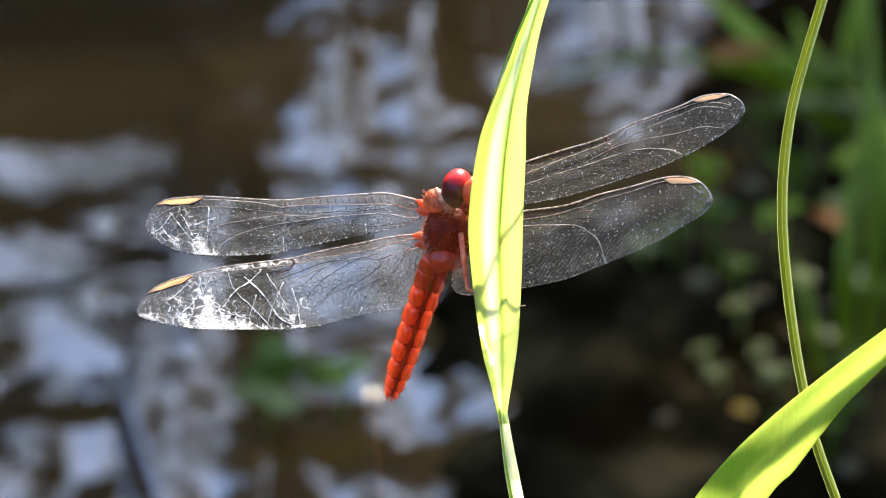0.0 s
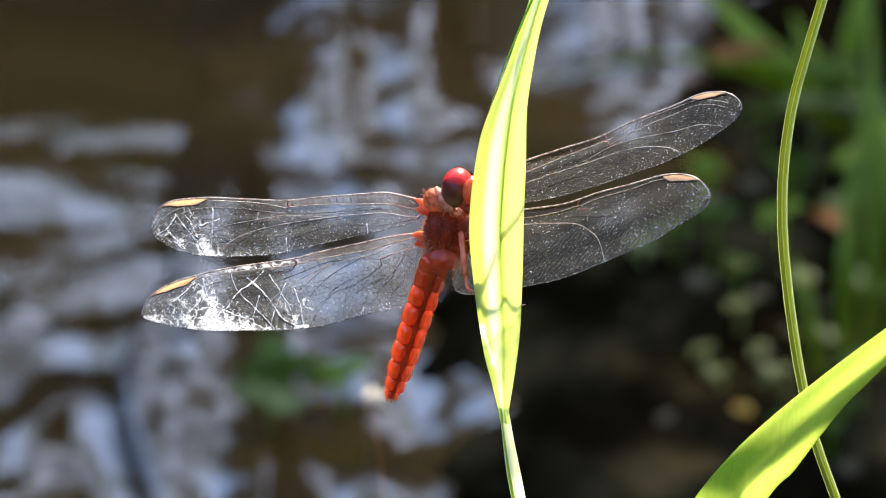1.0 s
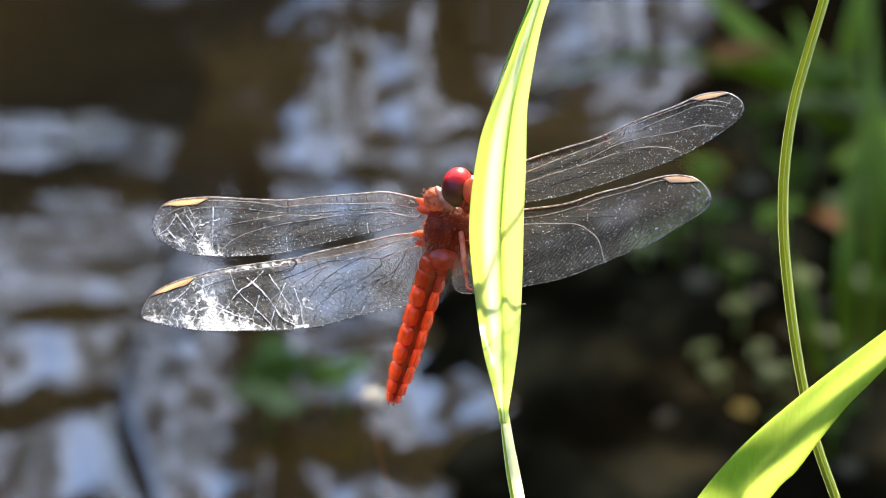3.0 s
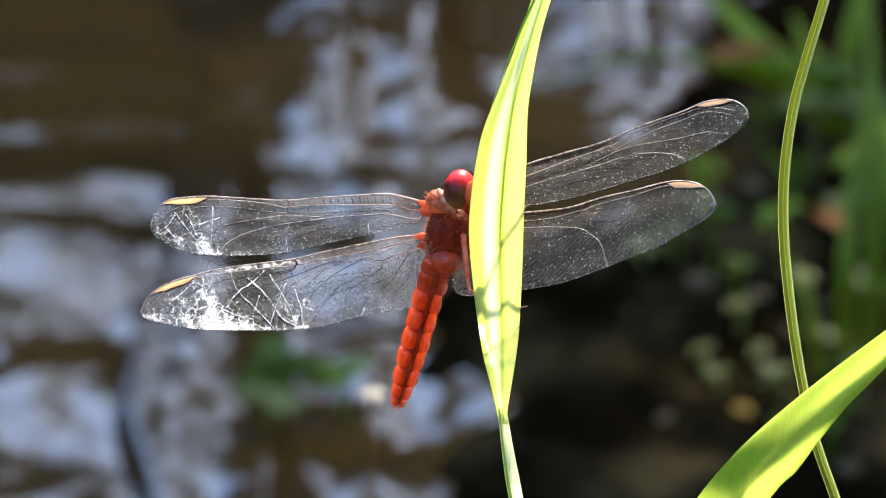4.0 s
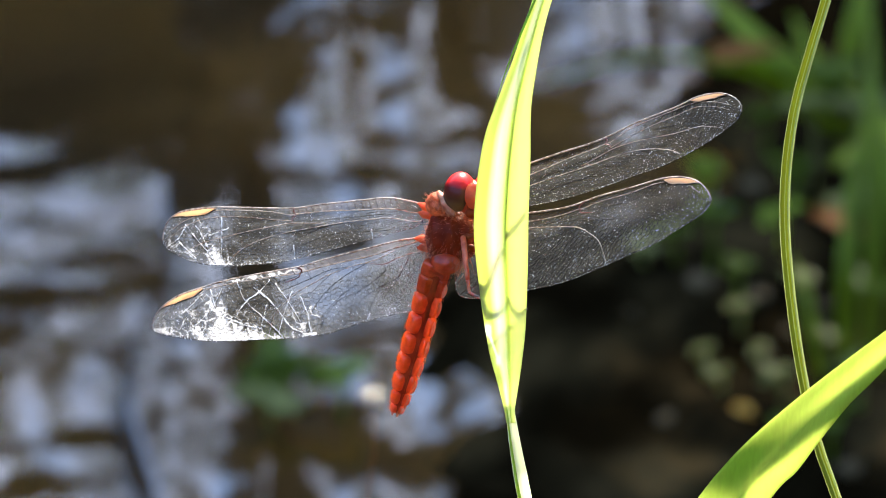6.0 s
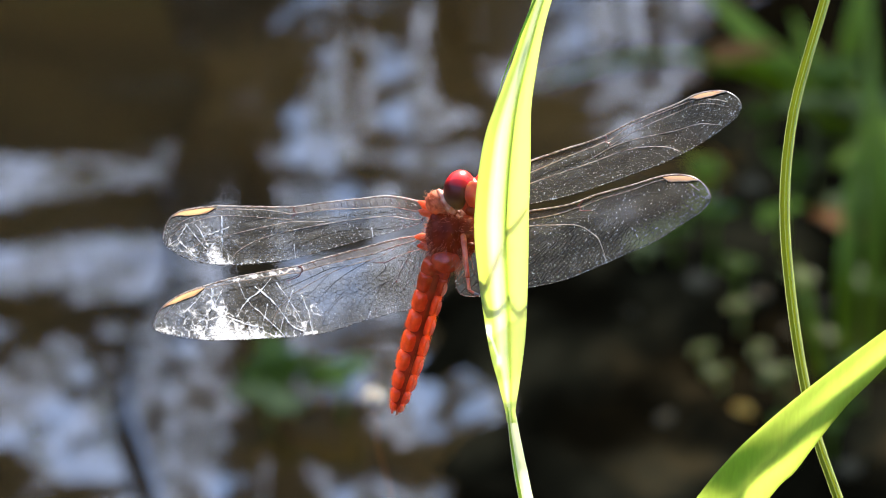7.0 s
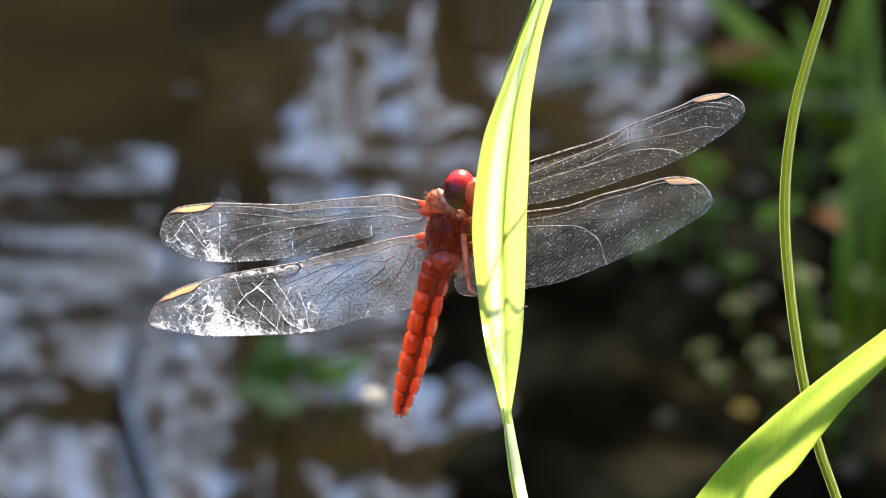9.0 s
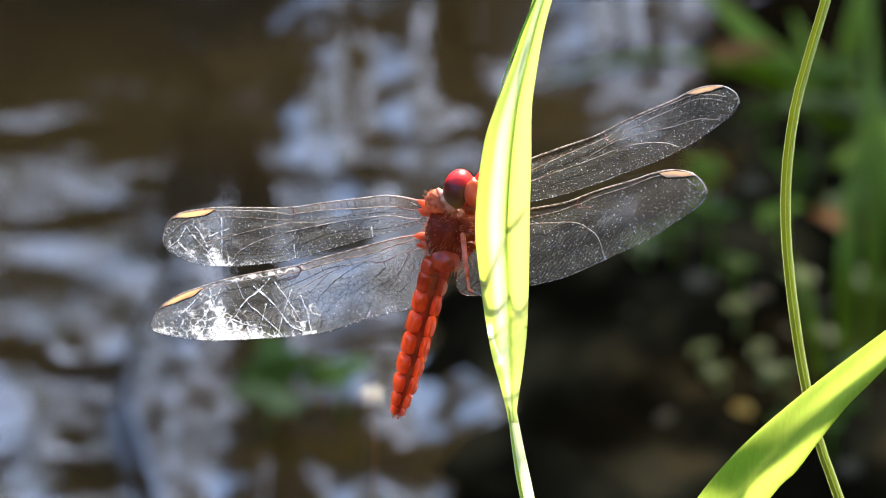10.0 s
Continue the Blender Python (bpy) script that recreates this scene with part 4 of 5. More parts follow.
def wing(name, limb, lead, trail, spot, seed, label, veins, foam=None, strands=(), cells=(56, 12)):
    r = random.Random(seed)
    n, m = 72, 18
    A = curve([limb.flat(p) for p in lead], n)
    B = curve([limb.flat(p) for p in trail], n)

    def at(u, v, lift=0.0):
        i = min(max(u, 0.0), 1.0) * (n - 1)
        k = min(int(i), n - 2)
        f = i - k
        a, b = A[k] * (1 - f) + A[k + 1] * f, B[k] * (1 - f) + B[k + 1] * f
        p = a * (1 - v) + b * v
        ridge = 0.16 * math.cos(v * 22.0) * math.exp(-3.0 * v) + 0.05 * math.sin(v * 17 + u * 9)
        return np.array((p[0], p[1], ridge * math.sin(math.pi * min(1, u * 1.02)) + lift))

    grid = [[at(i / (n - 1), j / m) for j in range(m + 1)] for i in range(n)]
    v, f = loft(grid, closed=False)
    me = mesh_of(name, v, f, M_WING if foam else M_CLEAR)
    ob = part(name, me, dragonfly, label, limb.stand())

    # main veins with the thick front rim and the hind rim
    skin = {"pale": M_VEIN, "dark": M_CROSS, "red": M_NODE}
    for tone, half, row in veins:
        c = curve(row, 34)
        v, f = tube([at(u, min(v, 1)) for u, v in c], [half * (1.0 - 0.55 * k / 33) for k in range(34)], 5)
        if tone == "red" and half > .08:
            part("nodus", mesh_of("nodus", v, f, M_NODE), ob, "red-brown notch of the wing's front rim")
        else:
            part("vein", mesh_of("vein", v, f, skin[tone]), ob, "dark thin vein" if tone == "dark" else "")
    v, f = tube([at(u, 0) for u in np.linspace(0, 1, 60)], [0.10 - 0.035 * k / 59 for k in range(60)], 6)
    part("front_vein", mesh_of("front_vein", v, f, M_VEIN), ob, "thick beaded brown front vein, red at the root")
    strong = lambda u: float(np.interp(u, [q[0] for q in veins[0][2]], [q[1] for q in veins[0][2]]))

    strip = [[at(u, strong(u) * e, 0.03) for e in (0.04, 0.5, 0.96)] for u in np.linspace(0.02, 0.49, 40)]
    v, f = loft(strip, closed=False)
    part("rim_membrane", mesh_of("rim_membrane", v, f, M_AMBERED), ob, "brownish clear strip behind the front rim")

    # cross veins
    rods = []

    def rod(p, q, half):
        d = q - p
        ln = np.linalg.norm(d)
        if ln < 1e-6 or ln > 2.5:
            return
        d /= ln
        s = np.cross(d, (0, 0, 1.0))
        s /= max(1e-9, np.linalg.norm(s))
        t = np.array((0, 0, 1.0))
        rods.append(([tuple(e + half * w) for e in (p, q) for w in (s, -0.5 * s + 0.8 * t, -0.5 * s - 0.8 * t)],
                     [(0, 1, 4, 3), (1, 2, 5, 4), (2, 0, 3, 5)]))

    for u in np.linspace(0.05, 0.455, 17):
        rod(at(u + r.uniform(-.004, .004), 0), at(u, strong(u)), 0.042)
    for u in np.linspace(0.51, 0.76, 11):
        rod(at(u + r.uniform(-.004, .004), 0), at(u - .004, strong(u)), 0.036)
    for u in np.linspace(0.52, 0.93, 26):
        rod(at(u + .006, strong(u)), at(u - .004, strong(u) + 0.17), 0.038)
    for u in np.linspace(0.08, 0.46, 9):
        rod(at(u, strong(u)), at(u + .003, strong(u) + 0.14), 0.034)
    nu, nv = cells
    pts = []
    for i in range(nu + 1):
        for j in range(nv + 3):
            pts.append(Vector(((i + 0.5 * (j % 2) + r.uniform(-.40, .40)) / nu, 0.22 + 0.80 * (j - 0.5 + r.uniform(-.40, .40)) / nv)))
    from mathutils.geometry import delaunay_2d_cdt
    vs, _, tris, *_ = delaunay_2d_cdt([Vector((p.x * 5, p.y)) for p in pts], [], [], 0, 1e-7)
    mid = [sum((vs[k] for k in t), Vector((0, 0))) / len(t) for t in tris]
    mate = {}
    for k, t in enumerate(tris):
        for a, b in zip(t, t[1:] + t[:1]):
            mate.setdefault((min(a, b), max(a, b)), []).append(k)
    for pair in mate.values():
        if len(pair) == 2:
            p, q = mid[pair[0]], mid[pair[1]]
            if 0.33 < min(p.y, q.y) and max(p.y, q.y) < 1.0 and 0.02 < min(p.x, q.x) / 5 and max(p.x, q.x) / 5 < 0.985:
                rod(at(p.x / 5, p.y), at(q.x / 5, q.y), r.choice((0.020, 0.027, 0.034)))
    hind = [at(u, 1.0) for u in np.linspace(0, 1, 90)]
    for p, q in zip(hind, hind[1:]):
        rod(p, q, 0.05)
    part("cross_vein", mesh_of("cross_vein", *joined(rods), M_CROSS), ob, "fine dark net of cross veins")

    # the coloured cell near the tip
    top, low = [], []
    for u in np.linspace(spot[0], spot[1], 14):
        e = (u - spot[0]) / (spot[1] - spot[0])
        w = min(1.0, 3.4 * e + 0.12, 3.0 * (1 - e) + 0.10)
        top.append((at(u, 0.02), at(u, 0.02 + 0.10 * w)))
    rings = []
    for p, q in top:
        rings.append([p + (0, 0, .09), q + (0, 0, .09), q - (0, 0, .09), p - (0, 0, .09)])
    part("wing_spot", mesh_of("wing_spot", *loft(rings), M_SPOT, False), ob, "pale orange cell at the wing's front rim")
    rim = [tuple(q) for _, q in top]
    part("spot_rim", mesh_of("spot_rim", *tube(rim, 0.1, 5), M_CROSS), ob)

    # dust and grains
    bits = []
    for k in range(2400):
        u = r.uniform(0.04, 0.99)
        v = 1 - r.random() ** 1.3 * 0.93
        if k % 9 == 0:
            v = 1.0
        c = at(u, v, r.choice((-.05, .05)))
        s = 0.016 + 0.054 * r.random() ** 5 + (0.015 if v == 1.0 else 0)
        w = r.uniform(0, 3.1)
        e1, e2 = np.array((math.cos(w), math.sin(w), 0)) * s * r.uniform(0.8, 1.3), np.array((-math.sin(w), math.cos(w), 0)) * s
        e3 = np.array((0, 0, s * 0.8))
        bits.append(([tuple(c + q) for q in (e1, e2, -e1, -e2, e3, -e3)],
                     [(0, 1, 4), (1, 2, 4), (2, 3, 4), (3, 0, 4), (1, 0, 5), (2, 1, 5), (3, 2, 5), (0, 3, 5)]))
    tagged(part("dust", mesh_of("dust", *joined(bits), M_DUST, False), ob, "pale specks of dust"), kind="stuff")

    # dried whitish film and threads
    if foam:
        un, vn = 90, 40
        u0 = 0.40
        gu = [u0 + (1 - u0) * i / (un - 1) for i in range(un)]
        v, f = loft([[at(u, 0.005 + 0.99 * j / vn, -0.06) for j in range(vn + 1)] for u in gu], closed=False)
        me = mesh_of("residue", v, f, M_WEB)
        at_ = me.attributes.new("film", "FLOAT", "POINT")
        at_.data.foreach_set("value", [0.54 * foam(u, j / vn) for u in gu for j in range(vn + 1)])
        part("residue", me, ob, "whitish dried film near the tip")
    if strands:
        for row in strands:
            pts = [limb.flat(p) for p in row]
            c = curve([(p[0], p[1]) for p in pts], 16)
            path = [np.array((p[0] + r.uniform(-.05, .05), p[1] + r.uniform(-.05, .05), -0.08)) for p in c]
            part("thread", mesh_of("thread", *tube(path, [0.025 + 0.09 * r.random() ** 3 for _ in path], 5), M_THREAD), ob, "white dried thread across the wing")
    return ob


def bump2(u, v, cu, cv, su, sv):
    return math.exp(-0.5 * (((u - cu) / su) ** 2 + ((v - cv) / sv) ** 2))


def foam_hind(u, v):
    """How thick the dried film lies on the hind wing: the tip, the hind rim, a plume, and torn patches further in."""
    return (0.72 * bump2(u, v, .97, .80, .03, .26) + 0.46 * bump2(u, v, .87, .95, .06, .14) + 0.56 * bump2(u, v, .77, .92, .06, .18) + 0.60 * bump2(u, v, .755, .62, .028, .24)
            + 0.50 * bump2(u, v, .76, .25, .014, .16) + 0.42 * bump2(u, v, .68, .88, .03, .18) + 0.46 * bump2(u, v, .62, .98, .10, .07) + 0.50 * bump2(u, v, .525, .78, .022, .16)
            + 0.44 * bump2(u, v, .475, .60, .012, .22) + 0.34 * bump2(u, v, .85, .50, .05, .25) + 0.50 * bump2(u, v, .59, .035, .10, .035) + 0.36 * bump2(u, v, .50, .03, .06, .03) + 0.02)


def foam_fore(u, v):
    """The same for the fore wing: one patch at the hind rim, a thread up from it and a faint tip."""
    return (0.95 * bump2(u, v, .775, .95, .022, .14) + 0.52 * bump2(u, v, .80, .60, .013, .20) + 0.40 * bump2(u, v, .835, .30, .016, .14) + 0.42 * bump2(u, v, .95, .70, .03, .30)
            + 0.40 * bump2(u, v, .87, .85, .04, .14) + 0.50 * bump2(u, v, .69, 1.0, .07, .035) + 0.02)


LF = Limb((-2.40, 2.15), (-32.58, -0.61), -25, 1.5)
LH = Limb((-2.77, -1.41), (-33.62, -10.02), -25, 3.0)
RF = Limb((3.87, 3.50), (32.64, 11.80), 22, 1.5)
RH = Limb((3.63, 0.12), (29.20, 2.27), 22, 3.0)

wing_lf = wing("wing", LF,
    [(-2.40, 2.15), (-4.43, 2.70), (-6.58, 3.07), (-9.04, 2.95), (-13.95, 2.64), (-17.64, 2.34), (-22.56, 2.58), (-26.25, 2.77), (-29.32, 2.58), (-30.55, 2.34), (-31.66, 1.66), (-32.33, 0.61), (-32.58, -0.61)],
    [(-2.40, 2.15), (-2.58, 0.86), (-3.01, 0.00), (-5.35, -0.61), (-9.04, -1.41), (-13.95, -2.46), (-18.87, -3.44), (-23.79, -3.69), (-27.48, -3.50), (-29.94, -2.77), (-31.66, -1.84), (-32.40, -1.11), (-32.58, -0.61)],
    (.752, .913), 11, "clear fore wing with a dusty, whitish-stained tip", FORE_VEINS, foam_fore,
    [[(-29.94, 1.05), (-28.58, -0.80), (-27.35, -2.21), (-26.74, -3.32)], [(-28.83, 0.86), (-28.22, 0.00), (-27.48, -1.60)], [(-30.86, -0.80), (-29.94, -1.72), (-28.83, -2.83)],
     [(-29.94, 0.74), (-30.92, -0.61), (-31.90, -1.23)], [(-26.74, -1.23), (-27.72, -2.34)], [(-25.76, 1.60), (-25.82, -0.49), (-26.00, -2.95)], [(-27.48, -0.37), (-25.02, 0.43)],
     [(-17.64, -1.72), (-17.52, -3.32)], [(-8.67, -0.18), (-8.54, -1.35)]])
wing_lh = wing("wing", LH,
    [(-2.77, -1.41), (-5.35, -1.64), (-9.04, -2.36), (-13.95, -3.35), (-16.41, -3.96), (-19.49, -4.36), (-23.79, -4.92), (-27.48, -5.72), (-29.94, -6.39), (-31.78, -7.32), (-32.89, -8.30), (-33.44, -9.28), (-33.62, -10.02)],
    [(-2.77, -1.41), (-2.34, -2.95), (-2.21, -4.79), (-2.64, -7.25), (-3.63, -9.10), (-5.96, -9.59), (-9.04, -10.14), (-11.50, -10.82), (-13.95, -11.43), (-17.64, -11.74), (-21.95, -11.80), (-26.86, -11.74), (-30.55, -11.13), (-33.01, -10.51), (-33.62, -10.02)],
    (.763, .926), 12, "clear hind wing with a whitish-stained tip and dried threads", HIND_VEINS, foam_hind,
    [[(-23.79, -5.10), (-23.42, -6.52), (-22.87, -7.56), (-20.41, -10.02), (-18.87, -11.80)], [(-19.98, -5.29), (-21.45, -6.64), (-22.87, -7.56), (-24.28, -9.41)],
     [(-19.49, -5.72), (-18.26, -7.56), (-16.90, -10.02)], [(-21.95, -6.02), (-19.79, -7.99), (-18.13, -10.45), (-16.41, -11.43)], [(-16.72, -7.25), (-15.98, -9.59), (-15.80, -11.43)],
     [(-26.86, -6.02), (-26.00, -8.48), (-23.79, -9.84), (-21.33, -10.63)], [(-26.74, -6.15), (-27.17, -8.48), (-29.32, -10.45)], [(-27.78, -6.52), (-29.63, -8.18)],
     [(-17.64, -6.64), (-18.87, -9.41), (-19.49, -11.56)], [(-25.51, -6.02), (-26.86, -8.48)], [(-20.59, -7.99), (-21.33, -10.33)], [(-9.04, -9.41), (-9.41, -10.08)]], (56, 14))
wing_rf = wing("wing", RF,
    [(3.87, 3.81), (6.33, 5.35), (8.79, 6.45), (13.09, 7.81), (16.78, 8.91), (21.08, 10.82), (25.39, 12.42), (27.85, 13.52), (30.31, 13.83), (31.84, 13.34), (32.58, 12.54), (32.64, 11.80)],
    [(3.87, 3.81), (4.06, 2.46), (5.72, 1.72), (8.79, 1.91), (13.09, 2.70), (16.78, 3.75), (20.47, 4.98), (24.16, 6.21), (27.85, 7.99), (30.31, 9.53), (32.03, 10.82), (32.64, 11.80)],
    (.79, .915), 13, "clear fore wing dusted with pale specks", FORE_VEINS)
wing_rh = wing("wing", RH,
    [(3.63, 0.25), (6.33, 0.74), (8.48, 1.11), (13.09, 1.72), (16.78, 2.89), (20.47, 3.81), (23.54, 4.67), (25.69, 4.86), (27.54, 4.43), (28.77, 3.32), (29.20, 2.27)],
    [(3.63, 0.25), (2.52, -1.72), (1.41, -3.87), (0.86, -5.72), (0.86, -7.13), (1.66, -7.93), (3.87, -7.99), (8.48, -7.25), (12.17, -6.58), (15.55, -5.41), (19.24, -3.87), (22.93, -2.34), (25.39, -0.86), (27.85, 0.61), (28.89, 1.60), (29.20, 2.27)],
    (.77, .915), 14, "clear hind wing dusted with pale specks", HIND_VEINS, None, (), (50, 16))


def thorax():
    def shape(u):
        box = (abs(u[0]) ** 2.12 + abs(u[1]) ** 2.12 + abs(u[2]) ** 2.12) ** (-1 / 2.12)
        q = Vector(u)
        rough = 0.045 * noise.noise(q * 3.2 + Vector((2, 5, 1))) + 0.025 * noise.noise(q * 7.5) + 0.010 * noise.noise(q * 19)
        ridge = 0.030 * math.cos(9 * u[0] + 4 * u[2]) ** 3
        return box * (0.96 + 0.05 * math.sin(3 * math.atan2(u[1], u[0]) + 1.0) * (1 - abs(u[2])) + 0.03 * math.cos(5 * u[2]) + rough + ridge)
    v, f = ball((0, 0, 0), (3.05, 3.3, 3.75), 96, 64, shape)
    m = pose(0, 0, 0, 0, 16, 0)
    x, z = (0.55, -1.15)
    v = [tuple(m @ Vector(p) + Vector((x, 1.2, z))) for p in v]
    t = part("thorax", mesh_of("thorax", v, f, M_THORAX), dragonfly, "dark reddish-brown thorax with orange edges")
    # seams between the side plates
    seams = []
    for dx, bow in ((-1.3, 0.5), (0.1, 0.35), (1.3, 0.2)):
        row = [m @ Vector((dx + bow * math.cos(s), -2.95 * math.cos(s) * math.sqrt(max(0.05, 1 - (dx / 2.75) ** 2)), 3.6 * math.sin(s) * 0.85)) + Vector((x, 1.15, z)) for s in np.linspace(-1.1, 1.0, 12)]
        seams.append(tube([tuple(q) for q in row], [0.05 + 0.06 * math.sin(math.pi * i / 11) for i in range(12)], 5))
    part("seam", mesh_of("seam", *joined(seams), M_UNDER), t)
    # leg bases and the plate behind them
    for n_, (px, pz, py, ra) in enumerate(((2.35, -1.40, -2.5, 0.55), (2.55, -2.60, -2.2, 0.55))):
        bulge = lambda u: 1 + 0.42 * noise.noise(Vector(u) * 2.2 + Vector((n_, 0, 0))) + 0.14 * noise.noise(Vector(u) * 7)
        cv, cf = ball((px, py + 0.25, pz), (ra * 1.25, ra, ra * 0.75), 28, 20, bulge)
        part("leg_base", mesh_of("leg_base", cv, cf, M_UNDER), t, "olive-brown leg base")
    hv, hf = ball((-0.15, -0.60, -4.20), (1.62, 1.20, 1.30), 36, 24, lambda u: 1 + 0.06 * noise.noise(Vector(u) * 5) + 0.03 * noise.noise(Vector(u) * 13))
    part("hind_plate", mesh_of("hind_plate", hv, hf, M_RED), t, "orange-red plate where the abdomen begins")
    # the hairy front lobe and the pale collar along the eye
    v, f = ball((-0.95, -0.9, 2.25), (1.40, 1.6, 1.30), 40, 28, lambda u: 1 + 0.10 * noise.noise(Vector(u) * 4) + 0.06 * noise.noise(Vector(u) * 12))
    part("front_lobe", mesh_of("front_lobe", v, f, M_LOBE), t, "orange-brown hairy front of the thorax")
    band = [(-0.95, -1.6, 3.55), (-0.55, -2.0, 3.00), (-0.20, -2.4, 2.30), (0.25, -2.7, 1.60), (0.85, -2.9, 0.95)]
    part("collar", mesh_of("collar", *tube(band, [0.22, 0.40, 0.46, 0.46, 0.25], 12, 30), M_COLLAR), t, "pale pinkish hairy collar")
    # hinges of the wings
    for row in ([(-1.29, 1.00, 1.48), (-1.95, 1.20, 1.72), (-2.45, 1.40, 1.98), (-3.15, 1.60, 2.34)], [(-1.41, 1.00, 0.93), (-2.05, 1.20, 1.08), (-2.55, 1.40, 1.15), (-3.05, 1.60, 1.32)],
                [(-1.54, 2.00, -2.02), (-2.20, 2.40, -1.72), (-2.80, 2.80, -1.55), (-3.50, 3.10, -1.55)], [(-1.54, 2.00, -2.68), (-2.10, 2.40, -2.55), (-2.60, 2.70, -2.50), (-3.20, 3.10, -2.55)],
                [(3.01, 1.00, 2.89), (3.88, 1.50, 3.45), (4.62, 1.50, 4.13)], [(3.02, 2.00, -0.36), (3.88, 3.00, 0.01), (4.87, 3.00, 0.38)]):
        part("wing_hinge", mesh_of("wing_hinge", *tube(row, [0.46, 0.52, 0.46, 0.16][:len(row) - 1] + [0.12], 12, 22), M_ORANGE), t, "orange wing hinge")
    # fine hair
    r = random.Random(8)
    hairs = []
    for k in range(1300):
        a, b = r.uniform(-math.pi, math.pi), r.uniform(-1.2, 1.3)
        u = Vector((math.cos(b) * math.cos(a) * 2.75, math.cos(b) * math.sin(a) * 3.1, math.sin(b) * 3.9))
        p = m @ u + Vector((x, 1.2, z))
        d = (m @ u).normalized() + Vector((r.gauss(0, .3), r.gauss(0, .3), r.gauss(0, .3) - 0.2))
        hairs.append(tube([tuple(p), tuple(p + d * 0.35), tuple(p + d * 0.6 + Vector((0, 0, -0.1)))], [0.022, 0.016, 0.006], 3))
    for k in range(420):
        w = r.uniform(0, 1)
        p = Vector((-1.60, -1.60, 2.75)).lerp(Vector((0.80, -3.00, 0.80)), w) + Vector((r.gauss(0, .35), r.gauss(0, .3), r.gauss(0, .35)))
        d = Vector((-0.3 + r.gauss(0, .4), -0.4 + r.gauss(0, .4), 0.5 + r.gauss(0, .4)))
        hairs.append(tube([tuple(p), tuple(p + d * 0.3), tuple(p + d * 0.55)], [0.03, 0.02, 0.008], 3))
    for k in range(60):
        p = Vector((1.53, -2.00, -4.30)) + Vector((r.gauss(0, .5), r.gauss(0, .5), r.gauss(0, .6)))
        d = Vector((-0.3 + r.gauss(0, .3), r.gauss(0, .3), -0.8))
        hairs.append(tube([tuple(p), tuple(p + d * 0.4), tuple(p + d * 0.8)], [0.03, 0.02, 0.008], 3))
    tagged(part("hair", mesh_of("hair", *joined(hairs), M_HAIR), t, "fine pale hair"), kind="stuff")
    return t


def head():
    v, f = ball((2.88, -2.20, 2.88), (1.9, 1.7, 2.0), 22, 14)
    h = part("head", mesh_of("head", v, f, M_ORANGE), dragonfly, "red head with large compound eyes")
    for c in ((1.35, -2.40, 3.55), (4.54, -2.40, 3.80)):
        v, f = ball((0, 0, 0), (1.72, 1.9, 2.2), 28, 20)
        part("compound_eye", mesh_of("compound_eye", v, f, M_EYE), h, "glossy compound eye, bright red above, dark below", pose(*(q * MM for q in c), 0, 12, 0))
    v, f = ball((2.95, -4.00, 3.10), (1.05, 0.7, 1.5), 20, 12)
    part("face", mesh_of("face", v, f, M_ORANGE), h, "orange-red face")
    v, f = ball((2.76, -3.60, 1.22), (0.8, 0.7, 0.6), 14, 8)
    part("jaw", mesh_of("jaw", v, f, M_STERNUM), h)
    rim = [(2.39, -4.00, 4.28), (2.20, -4.25, 3.48), (2.14, -4.20, 2.56), (2.27, -3.90, 1.70)]
    part("eye_rim", mesh_of("eye_rim", *tube(rim, [0.06, 0.09, 0.09, 0.05], 6, 12), M_STERNUM), h)
    return h


AB = Limb((-0.98, -4.30), (-5.96, -19.12), -33, -0.5)


